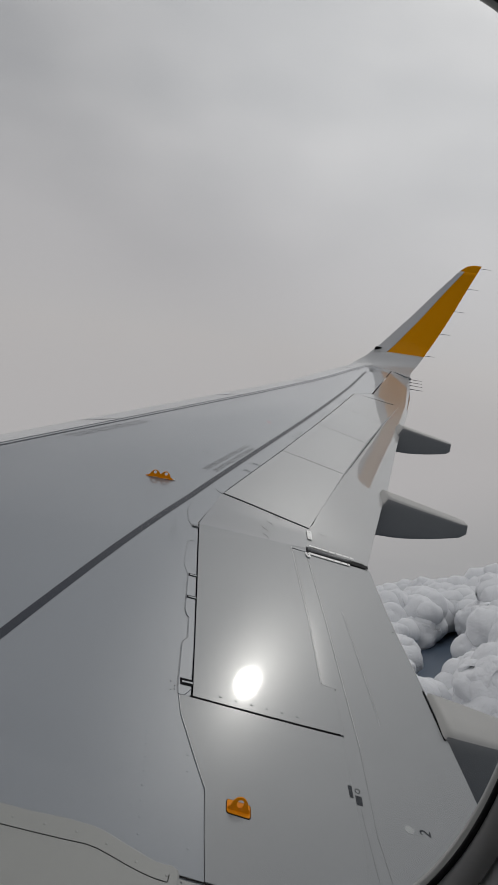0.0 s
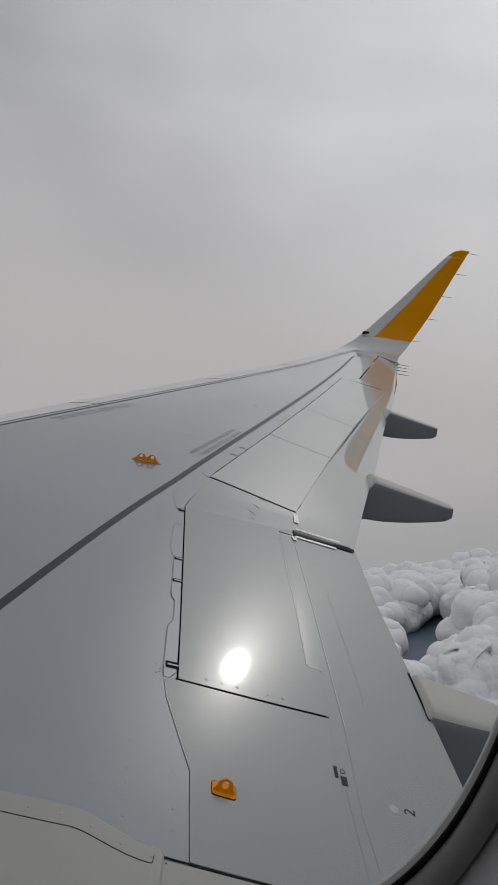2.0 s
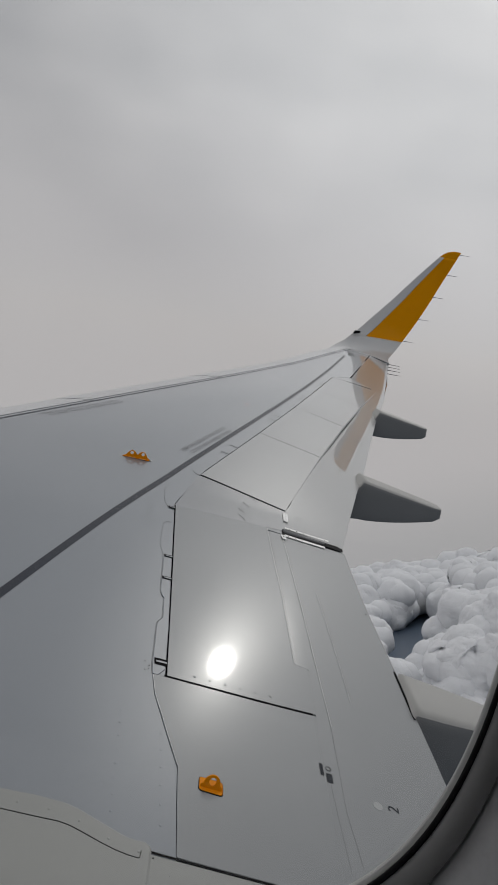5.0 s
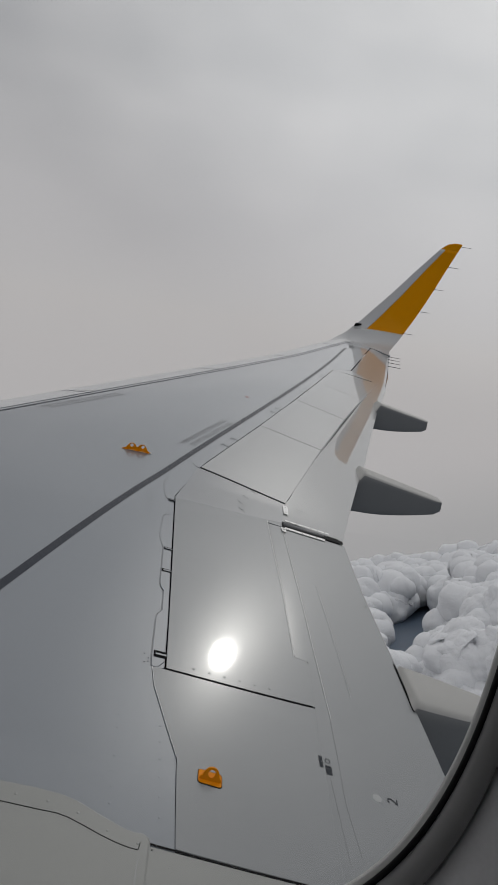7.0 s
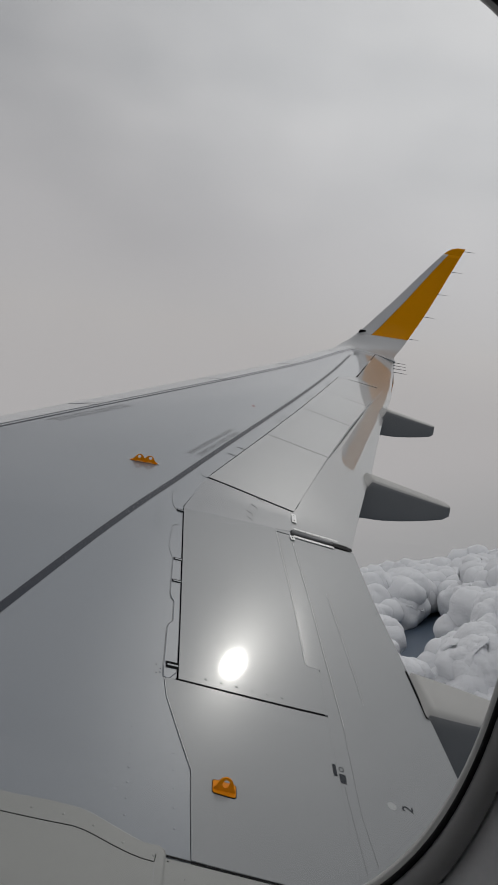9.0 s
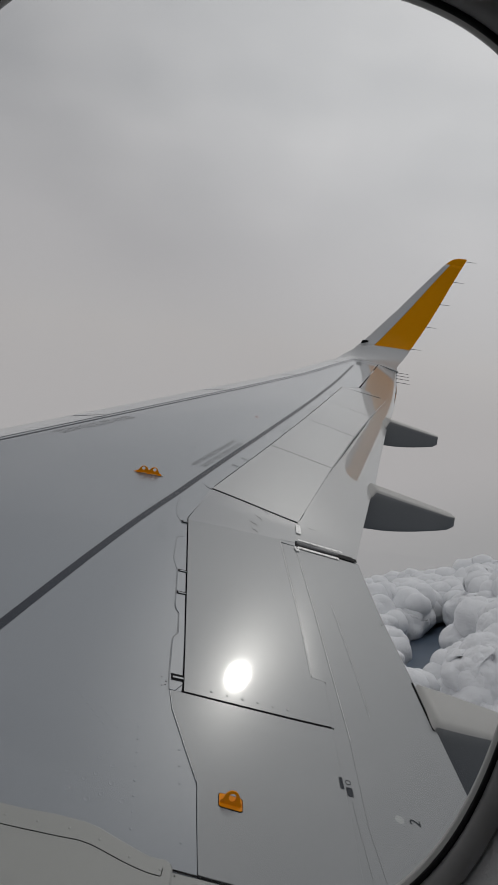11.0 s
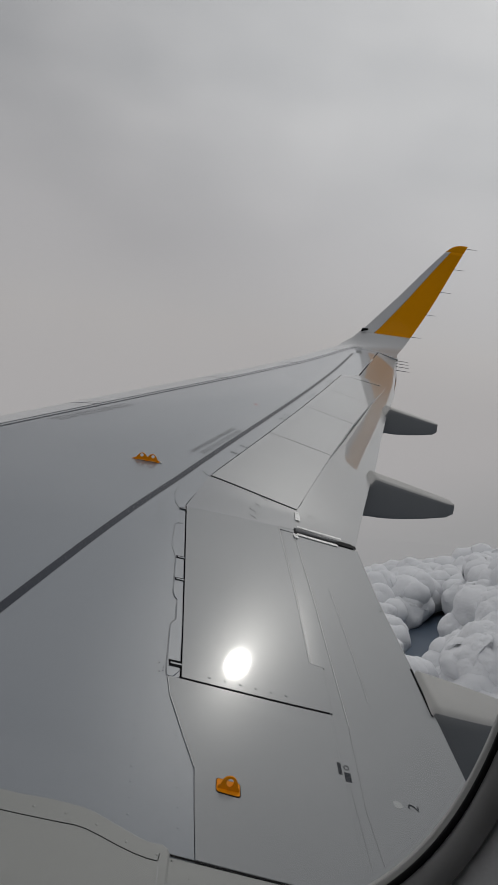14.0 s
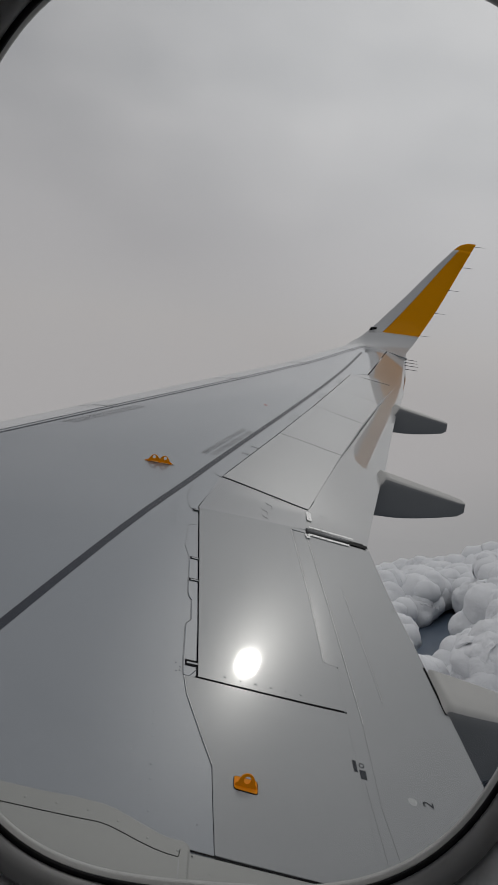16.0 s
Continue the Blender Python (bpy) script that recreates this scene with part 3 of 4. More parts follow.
for z in (2.54, 2.015, 1.441, 0.863, 0.302):
    p = tip_point(s_of_z(z), 0.97, 1)
    rod("static_wick", p, p + Vector((0.27, 0.0, 0.0)), 0.006, M_GAP, winglet, "thin dark static discharge wick")
for y in (14.0, 13.6, 13.2, 12.75):
    x = trail_x(y) - 0.05
    p = Vector((x, y, top_z(x, y)))
    rod("static_wick", p, p + Vector((0.27, 0.0, -0.01)), 0.006, M_GAP, aileron, "thin dark static discharge wick")
nb = tip_point(s_of_z(0.33), 0.03, 1)
bm = bmesh.new()
bmesh.ops.create_cube(bm, size=1.0, matrix=Matrix.Translation(nb + Vector((0.03, -0.012, 0.0))) @ pose(0, 0, 0, 35, 0, 20) @ Matrix.Diagonal((0.17, 0.03, 0.1, 1)))
bmesh.ops.bevel(bm, geom=bm.edges[:], offset=0.012, segments=2, affect="EDGES")
part("position_lamp", bm, M_GAP, winglet, "small dark lamp window at its root")


# ---- flap track fairings: canoe bodies under the trailing edge ----
def fairing(y0, y1, z_te, top_drop, x_te, x_tip, depth, tip_h):
    """Body between y0 and y1: its top runs from (x_te, z_te) down to the tip."""
    ob = thing("flap_track_fairing", "grey canoe-shaped flap track fairing below the trailing edge", "fairing", "flap track fairings")
    length = x_tip - x_te
    n, verts, faces, prof = 28, [], [], 32
    yc, hw = (y0 + y1) / 2, (y1 - y0) / 2
    for i in range(n + 1):
        s = -1.5 + 2.5 * i / n
        x = x_te + s * length
        zt = z_te - top_drop * s if s > 0 else z_te - 0.045 - 0.075 * min(1.0, -s * 14) + 0.05 * s
        close = math.sqrt(max(0.0, 1 - max(0, (s - 0.965) / 0.035) ** 2))
        fore = min(1.0, (s + 1.5) / 1.0 + 0.05)
        h = (depth + (tip_h - depth) * max(s, 0) ** 1.3) * fore * (0.86 + 0.14 * close)
        w = hw * (1 - 0.38 * max(s, 0) ** 1.5) * fore * (0.7 + 0.3 * close)
        if s < 0:
            h = max(0.05, h - (z_te - zt))
        zc = zt - h / 2
        for k in range(prof):
            a = k * math.tau / prof
            ca, sa = math.cos(a), math.sin(a)
            verts.append((x, yc + w * math.copysign(abs(ca) ** 0.22, ca), zc + h / 2 * math.copysign(abs(sa) ** 0.22, sa) + 0.14 * w * ca))
    for i in range(n):
        for k in range(prof):
            j = (k + 1) % prof
            faces.append((i * prof + k, i * prof + j, (i + 1) * prof + j, (i + 1) * prof + k))
    faces += [tuple(range(prof - 1, -1, -1)), tuple(n * prof + k for k in range(prof))]
    # light and shade put into the colour: paler top, darker sides and belly
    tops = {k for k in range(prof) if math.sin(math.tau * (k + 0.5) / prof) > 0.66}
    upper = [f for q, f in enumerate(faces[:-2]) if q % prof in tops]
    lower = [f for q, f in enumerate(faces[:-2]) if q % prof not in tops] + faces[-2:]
    link_mesh("body", verts, [f[::-1] for f in lower], M_FAIR, ob, "grey sides, darker tone standing in for shade")
    link_mesh("top_panel", verts, [f[::-1] for f in upper], M_FTOP, ob, "grey top panel, lighter tone standing in for sky light")
    return ob


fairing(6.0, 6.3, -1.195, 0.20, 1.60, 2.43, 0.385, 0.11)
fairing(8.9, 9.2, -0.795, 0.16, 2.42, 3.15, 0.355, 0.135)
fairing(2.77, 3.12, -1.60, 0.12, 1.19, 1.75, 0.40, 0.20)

for y0, y1 in ((6.01, 6.29), (8.91, 9.19)):
    ribbon("fairing_gap", [(trail_x(y0) + 0.006, y0), (trail_x(y1) + 0.006, y1)], 0.016, M_GAP, wing, -0.002, step=0.1, droop=rear_droop)
ribbon("fairing_gap", [(1.188, 2.775), (1.172, 3.115)], 0.013, M_GAP, wing, -0.004, step=0.1)

# ---- wing root fairing ----
root = thing("wing_root_fairing", "pale grey root fairing with a bolted flange", "fairing")
edge = [(-3.0, 1.80), (-1.2, 1.815), (-0.435, 1.825), (-0.335, 1.834), (-0.245, 1.835), (-0.20, 1.827), (-0.136, 1.806), (-0.06, 1.783), (-0.035, 1.778), (-0.01, 1.778), (0.012, 1.781), (0.026, 1.772), (0.031, 1.760)]
exs = [-3.0 + 0.12 * i for i in range(22)] + [-0.435, -0.40, -0.335, -0.29, -0.245, -0.22, -0.20, -0.17, -0.136, -0.10, -0.06, -0.035, -0.01, 0.012, 0.026, 0.031]
rows = [[(x, -0.1 + (float(np.interp(x, [e[0] for e in edge], [e[1] for e in edge])) + 0.1) * (j / 14) ** 0.8) for j in range(15)] for x in sorted(set(exs))]
sheet("flange", rows, M_ROOT, root, lift=0.008, thick=0.03, bevel=0.006)
ribbon("seam", [(-3.0, 1.71), (-1.2, 1.735), (-0.414, 1.758), (-0.315, 1.763), (-0.25, 1.768), (-0.215, 1.765), (-0.178, 1.756), (-0.12, 1.74), (-0.071, 1.729), (-0.03, 1.724), (0.002, 1.724)], 0.0021, M_GAP, root, 0.0085, step=0.03)
ribbon("seam", [(0.004, 1.726), (0.007, 1.75)], 0.0022, M_GAP, root, 0.0085, step=0.03)
ribbon("seam", [(0.006, 1.715), (0.006, 1.60), (0.004, 1.2)], 0.003, M_FINE, root, 0.0085, step=0.05)
for i in range(21):
    x = -1.9 + 0.095 * i
    bolt = studs("bolt", [(x, float(np.interp(x, [e[0] for e in edge], [e[1] for e in edge])) - 0.035, 0.0065)], M_ROOT, root, 0.008)
    del bolt["kind"]
studs("screw", [(0.010, 1.766, 0.005), (0.045, 1.742, 0.003), (0.03, 1.67, 0.003), (0.10, 1.70, 0.002), (0.3, 1.66, 0.002), (0.32, 1.6, 0.002)], M_GAP, wing, 0.003)

# ---- hinge covers, brackets and seams on the box skin ----
cov = [(2.552, -0.046), (2.60, -0.050), (2.622, -0.052), (2.75, -0.056), (2.90, -0.062), (2.925, -0.056), (2.945, -0.044), (2.96, -0.039), (3.05, -0.044), (3.13, -0.048), (3.15, -0.062), (3.19, -0.072), (3.30, -0.077), (3.42, -0.082), (3.555, -0.088)]
sheet("hinge_cover", [[(x + (skin_aft(y) - 0.002 - x) * j / 4, y) for j in range(5)] for y, x in cov], M_BOX, wing, "raised hinge cover strip", lift=0.0035, thick=0.012)
ribbon("cover_seam", [(x - 0.005, y) for y, x in cov] + [(-0.125, 3.677), (-0.128, 3.95), (-0.11, 3.99), (-0.085, 3.99)], 0.0016, M_SEAM, box_skin, 0.0012, step=0.04)
ribbon("cover_seam", [(-0.12, 4.21), (-0.150, 4.28), (-0.169, 4.441), (-0.15, 4.60)], 0.0018, M_SEAM, box_skin, 0.0012, step=0.04)
for y, x0, wd in ((4.206, -0.117, 0.028), (3.549, -0.087, 0.026), (3.315, -0.077, 0.026), (2.631, -0.046, 0.040)):
    x1 = skin_aft(y) + 0.006
    slot = ribbon("hinge_slot", [(x0, y), (x1, y + 0.006)], wd, M_GAP, wing, 0.005, step=0.05)
    ribbon("hinge_tab", [(x0 + 0.008, y - 0.002), (x1, y + 0.003)], min(wd * 0.42, 0.010), M_BOX, slot, 0.0075, step=0.05)
for y in (5.58, 5.81, 7.05, 7.25, 8.42, 8.62, 9.75, 9.9):
    x = hinge_x(y)
    ribbon("hinge_slot", [(x - 0.075, y - 0.02), (x - 0.07, y + 0.01), (x, y - 0.012)], 0.009, M_LINE, wing, 0.002, step=0.05)


def row(x0, y0, x1, y1, n, r):
    return [(x0 + (x1 - x0) * i / max(n - 1, 1), y0 + (y1 - y0) * i / max(n - 1, 1), r * random.uniform(0.85, 1.1)) for i in range(n)]


spots = []
for y, x0, n in ((3.55, -0.50, 14), (3.40, -0.48, 13), (3.24, -0.42, 11), (3.10, -0.40, 10), (2.95, -0.45, 11), (2.775, -0.52, 13), (2.58, -0.54, 10)):
    spots += row(x0, y - 0.025, -0.205, y + 0.02, n, 0.0042)
spots += row(-0.49, 2.50, -0.245, 2.24, 11, 0.0058) + row(-0.455, 2.525, -0.215, 2.265, 11, 0.0058)
spots += row(-0.205, 3.60, -0.150, 2.44, 25, 0.0058) + row(-0.172, 3.57, -0.126, 2.45, 25, 0.0058)
spots += row(-0.105, 3.50, -0.072, 2.66, 26, 0.004) + row(-0.066, 3.45, -0.026, 2.68, 30, 0.0034)
spots += row(-0.145, 2.36, -0.105, 1.86, 9, 0.0062) + row(0.02, 2.24, 0.055, 1.86, 6, 0.006)
spots += row(-0.095, 2.64, -0.075, 2.54, 3, 0.0045) + row(-0.115, 2.60, -0.09, 2.50, 3, 0.0045)
spots += row(-0.235, 4.15, -0.195, 3.92, 8, 0.0042) + row(-0.215, 4.16, -0.18, 3.94, 8, 0.0042)
studs("fastener", spots, M_BOX, box_skin, 0.0, "rows of small domed fastener heads")
# larger flush fasteners in staggered rows near the root
spots = []
for k in range(6):
    for i in range(5):
        x, y = -0.50 + 0.058 * i + 0.022 * k, 2.245 - 0.066 * k + 0.008 * i + 0.022 * (i % 2)
        if y < float(np.interp(x, [e[0] for e in edge], [e[1] for e in edge])) + 0.03 or y > 2.455 - 1.06 * (x + 0.49):
            continue
        spots.append((x + random.uniform(-0.014, 0.014), y + random.uniform(-0.012, 0.012), 0.0105 * random.uniform(0.9, 1.1)))
for x, y, r in spots:
    verts, faces = [], []
    for rr, dz in ((1.0, 0.0), (0.92, 0.0004), (0.8, 0.0001), (0.0, 0.0002)):
        for k in range(14):
            a = k * math.tau / 14
            px, py = x + r * rr * math.cos(a), y + r * rr * math.sin(a)
            verts.append((px, py, top_z(px, py) + dz))
    for q in range(3):
        for k in range(14):
            j = (k + 1) % 14
            faces.append((14 * q + k, 14 * q + j, 14 * q + 14 + j, 14 * q + 14 + k))
    link_mesh("sealed_fastener", verts, faces, M_BOX, box_skin)

spots = row(-0.022, 3.75, 0.030, 2.80, 24, 0.0055) + row(0.131, 2.608, 0.472, 2.636, 6, 0.009)
for k, (y0, n) in enumerate(((3.53, 6), (3.48, 7), (3.42, 6), (3.37, 7))):
    spots += row(0.03 + 0.012 * (k % 2), y0, 0.20 - 0.01 * (k % 2), y0 - 0.02, n, 0.0042)
studs("fastener", spots, M_LIGHT, spoiler_in_panel, 0.004, "small domed fastener heads")
ring = [(0.219 - 0.05 * (1 - math.cos(a)), 3.445 + 0.115 * math.sin(a), 0.0042) for a in [radians(-90 + 22.5 * q) for q in range(9)]]
ring += row(0.03, 3.567, 0.125, 3.569, 3, 0.0042) + row(0.044, 3.296, 0.127, 3.322, 3, 0.0042) + [(0.162, 3.452, 0.0042)]
ring += [(x + dx, y + dy, 0.0042) for x, y in ((0.033, 2.625), (-0.039, 4.188)) for dx in (0, 0.037) for dy in (0, 0.04)]
studs("fastener", ring, M_SEAM, spoiler_in_panel, 0.004, "dark recessed fastener heads")
spots = []
for k in range(6):
    spots += row(-0.03 + 0.03 * k, 4.36 + 0.05 * k, 0.44, 4.41 + 0.045 * k, 22, 0.0052)
studs("fastener", spots, M_ROOT, wing, 0.0, "sealed fastener heads")
for x, y in ((0.404, 4.392), (0.404, 4.50), (0.443, 4.634), (0.496, 4.778)):
    w = [(x - 0.038, y + 0.072), (x - 0.022, y + 0.048), (x - 0.006, y + 0.046), (x + 0.002, y + 0.025), (x, y)]
    ribbon("sealant_bead", w, 0.0035, M_SEAM, wing, 0.0012, step=0.012)
    ribbon("sealant_bead", [(px - 0.005, py - 0.004) for px, py in w], 0.003, M_SLAT, wing, 0.001, step=0.012)

spots = row(0.816, 3.727, 0.888, 2.592, 34, 0.0032) + row(0.888, 2.592, 0.882, 1.5, 30, 0.0032) + row(0.76, 2.6, 0.86, 2.62, 3, 0.003)
studs("fastener", spots, M_SEAM, flap_in_panel, -0.004)
ribbon("panel_seam", [(0.672, 4.36), (0.687, 3.977), (0.709, 3.503), (0.722, 3.083), (0.730, 2.86), (0.741, 2.565), (0.735, 2.125), (0.756, 1.917)], 0.0011, M_FINE, flap_in_panel, -0.003)
ribbon("panel_seam", [(0.6745, 4.36), (0.6895, 3.977), (0.7115, 3.503), (0.7245, 3.083), (0.7325, 2.86), (0.7435, 2.565)], 0.0022, M_SLAT, flap_in_panel, -0.003)
ribbon("panel_seam", [(0.691, 2.24), (0.694, 2.16), (0.708, 1.885)], 0.0011, M_FINE, flap_in_panel, -0.003)
ribbon("panel_seam", [(0.829, 3.70), (0.848, 3.303), (0.860, 3.003), (0.869, 2.749)], 0.0012, M_SLAT, flap_in_panel, -0.003)
ribbon("edge_gap", [(0.569, 4.385), (0.581, 4.043), (0.605, 3.487), (0.615, 2.925)], 0.0028, M_GAP, flap_in_panel, -0.0008)
# pale line paints in the bright reflection along the spoiler's trailing edge
ribbon("edge_highlight", [(0.5655, 4.385), (0.5775, 4.043), (0.6015, 3.487), (0.6115, 2.925)], 0.0035, M_SLAT, spoiler_in_panel, 0.0052)
ribbon("edge_gap", [(0.616, 2.9175), (0.668, 2.9175)], 0.0025, M_FINE, flap_in_panel, 0.0045, step=0.05)
ribbon("edge_gap", [(0.664, 2.915), (0.683, 2.915)], 0.010, M_GAP, flap_in_panel, -0.001, step=0.05)
# long pale line painted in for a reflection on the flap, then a short seam
ribbon("flap_reflection_and_seam", [(1.395, 6.18), (1.806, 7.547), (2.488, 9.948)], 0.008, M_ROOT, flap_out, 0.0015, droop=rear_droop)
ribbon("flap_reflection_and_seam", [(1.825, 7.583), (1.935, 7.607)], 0.01, M_SEAM, flap_out, 0.0015, droop=rear_droop)


studs("fastener", row(0.56, 5.50, 0.70, 5.62, 5, 0.005) + row(0.60, 5.39, 0.74, 5.47, 5, 0.005) + row(0.74, 5.60, 0.76, 5.50, 3, 0.005), M_SEAM, outer_spoilers[0], 0.004)
studs("drain", [(-0.143, 5.769, 0.009), (-0.111, 5.781, 0.009), (0.018, 5.252, 0.008)] + row(-0.225, 4.228, -0.209, 3.914, 7, 0.0055) + row(-0.246, 4.18, -0.233, 3.93, 6, 0.0055) + [(-0.085, 2.616, 0.005), (-0.065, 2.595, 0.005), (-0.08, 2.563, 0.005), (-0.065, 2.573, 0.005)], M_GAP, box_skin, 0.0)
studs("drain", [(1.125, 3.62, 0.006), (1.10, 3.90, 0.004)], M_GAP, flap_in_panel, -0.003)


# ---- painted markings ----
def words_on(name, text, x, y, right, size, mat, parent, lift, length=0.0):
    """Lettering laid on the surface: baseline start (x, y), reading along right (plan)."""
    cu = bpy.data.curves.new(name, "FONT")
    cu.body, cu.size = text, size
    tmp = new(name, cu)
    me = bpy.data.meshes.new_from_object(tmp.evaluated_get(bpy.context.evaluated_depsgraph_get()))
    bpy.data.objects.remove(tmp)
    me.name = name
    r = Vector(right).normalized()
    up = Vector((-r.y, r.x))
    stretch = length / max(v.co.x for v in me.vertices) if length else 1.0
    for v in me.vertices:
        p = Vector((x, y)) + r * v.co.x * stretch + up * v.co.y
        v.co = (p.x, p.y, top_z(p.x, p.y) + lift)
    me.materials.clear()
    me.materials.append(mat)
    ob = new(name, me)
    ob.parent = parent
    return ob


WARN = "DO NOT WALK OUTSIDE THIS AREA"
ra = Vector((0.353, 0.936)).normalized()
ua = Vector((-ra.y, ra.x))
words_on("lettering", WARN, 0.0, 5.352, ra, 0.066, M_GREYINK, box_skin, 0.0015, 0.95)
e = Vector((0.0, 5.352)) + ra * 0.95 + ua * 0.112
words_on("lettering", WARN, e.x, e.y, -ra, 0.066, M_GREYINK, box_skin, 0.002, 1.0)
rb = Vector((0.48, 0.877)).normalized()
ub = Vector((-rb.y, rb.x))
words_on("lettering", WARN, -1.215, 5.575, rb, 0.066, M_GREYINK, box_skin, 0.002, 1.02)
e = Vector((-1.215, 5.575)) + rb * 1.0 + ub * 0.105
words_on("lettering", WARN, e.x, e.y, -rb, 0.066, M_GREYINK, box_skin, 0.002, 1.05)
words_on("numeral", "2", 0.954, 2.188, (0.12, 1.0), 0.062, M_INK, flap_in_panel, -0.0025)
words_on("letter", "O", 0.700, 2.306, (0.1, 1.0), 0.032, M_INK, flap_in_panel, -0.0025)
ribbon("index_bar", [(0.659, 2.328), (0.659, 2.272)], 0.014, M_INK, wing, 0.0045, step=0.1)
ribbon("index_bar", [(0.690, 2.296), (0.690, 2.252)], 0.025, M_INK, flap_in_panel, -0.0035, step=0.1)
bm = bmesh.new()
bmesh.ops.create_cone(bm, cap_ends=True, segments=24, radius1=0.02, radius2=0.0185, depth=0.004)
nz = top_normal(0.872, 2.203)
bm.transform(Matrix.Translation((0.872, 2.203, top_z(0.872, 2.203) - 0.0055)) @ nz.to_track_quat("Z", "Y").to_matrix().to_4x4())
part("cover_disc", bm, M_FINE, flap_in_panel, "pale round cover")

# small red ring added on the outer skin
ribbon("ring_mark", [(0.506 + 0.016 * math.cos(a), 7.381 + 0.02 * math.sin(a)) for a in [k * math.tau / 10 for k in range(11)]], 0.007, M_RED, box_skin, 0.0012, step=0.05)
ribbon("panel_seam", [(0.009, 4.988), (0.025, 4.95), (0.045, 4.935), (0.067, 4.923)], 0.0035, M_SEAM, wing, 0.0012, step=0.02)

# ---- seal and fittings at the gap between the flaps ----
seal = thing("flap_gap_seal", "metal-edged dark rubber seal between the two flaps", "seal")
ribbon("metal_strip", [(0.695, 4.368), (0.985, 4.368)], 0.03, M_METAL, seal, 0.001, "bare metal edging")
ribbon("metal_strip", [(0.705, 4.492), (1.03, 4.492)], 0.024, M_METAL, seal, 0.002, "bare metal edging")
ribbon("rubber", [(0.68, 4.424), (1.10, 4.424)], 0.088, M_RUBBER, seal, -0.010, height=0.004)
ribbon("rubber_tail", [(0.985, 4.415), (1.06, 4.41), (1.12, 4.405)], 0.05, M_RUBBER, seal, 0.002)
ribbon("plate", [(0.722, 4.60), (0.728, 4.745)], 0.036, M_METAL, seal, 0.006, "bright riveted plate")
ribbon("plate", [(0.678, 4.36), (0.685, 4.30)], 0.03, M_METAL, seal, 0.004, "bright riveted plate")
studs("rivet", row(0.724, 4.63, 0.727, 4.72, 3, 0.005) + [(0.682, 4.33, 0.004), (0.679, 4.35, 0.004)], M_GAP, seal, 0.0072)
studs("rivet", row(0.74, 4.492, 1.0, 4.492, 6, 0.006), M_GAP, seal, 0.0032)
rod("seal_tube", Vector((0.69, 4.437, top_z(0.69, 4.437) - 0.008)), Vector((1.06, 4.437, top_z(1.06, 4.437) - 0.008)), 0.016, M_FAIR, seal, "grey inner tube")
studs("rivet", row(0.72, 4.368, 0.97, 4.368, 6, 0.005), M_GAP, seal, 0.0022)
ribbon("scuff", [(0.817, 4.757), (0.845, 4.75), (0.867, 4.753)], 0.003, M_SEAM, flap_out, 0.0025, step=0.03)


# ---- orange rescue line brackets ----
def plate_solid(name, outline, holes, thick, mat, parent, m):
    """An upright plate: outline and round holes in its own plane, filled and given thickness."""
    bm = bmesh.new()
    loops = [outline] + [[(cx + r * math.cos(k * math.tau / 16), cz + r * math.sin(k * math.tau / 16)) for k in range(16)] for cx, cz, r in holes]
    edges = []
    for lp in loops:
        vs = [bm.verts.new((x, 0, z)) for x, z in lp]
        edges += [bm.edges.new((vs[i], vs[(i + 1) % len(vs)])) for i in range(len(vs))]
    bmesh.ops.triangle_fill(bm, edges=edges, use_beauty=True)
    res = bmesh.ops.extrude_face_region(bm, geom=bm.faces[:])
    bmesh.ops.translate(bm, verts=[v for v in res["geom"] if isinstance(v, bmesh.types.BMVert)], vec=(0, thick, 0))
    bm.transform(m)
    return part(name, bm, mat, parent)


hook_a = thing("rescue_line_bracket", "orange twin-lug rescue line bracket on the wing", "bracket", "orange brackets on the wing")
out = []
for i in range(41):
    x = -0.097 + 0.194 * i / 40
    lug = max(0.0, 1 - ((abs(x) - 0.038) / 0.032) ** 2) ** 0.6 * 0.023
    out.append((x, max(0.002, 0.024 * min(1.0, (0.097 - abs(x)) / 0.055)) + lug))
out = out + [(0.097, -0.004), (-0.097, -0.004)]
xa, ya = -0.420, 4.906
plate_solid("lug_plate", out, [(-0.038, 0.030, 0.0115), (0.038, 0.030, 0.0115)], 0.007, M_ORANGE, hook_a, Matrix.Translation((xa, ya, top_z(xa, ya) + 0.004)) @ pose(0, 0, 0, 0, 5, 8) @ Matrix.Diagonal((1.1, 1, 1.1, 1)))
ribbon("foot", [(xa - 0.09, ya - 0.004), (xa + 0.095, ya + 0.018)], 0.03, M_ORANGE, hook_a, 0.003)
# two strips of paler orange on the foot
for dx in (-0.034, 0.040):
    ribbon("slot_edge", [(xa + dx - 0.024, ya - 0.009 + 0.12 * dx), (xa + dx + 0.024, ya - 0.003 + 0.12 * dx)], 0.010, M_PALE, hook_a, 0.0045, "pale orange edge of the foot")
rod("pin", Vector((xa + 0.095, ya + 0.012, top_z(xa + 0.095, ya) + 0.004)), Vector((xa + 0.112, ya + 0.014, top_z(xa + 0.11, ya) + 0.008)), 0.006, M_METAL, hook_a, "bright metal pin")

hook_b = thing("rescue_line_bracket", "orange ring bracket in a dark outlined orange recess", "bracket", "orange brackets on the wing")


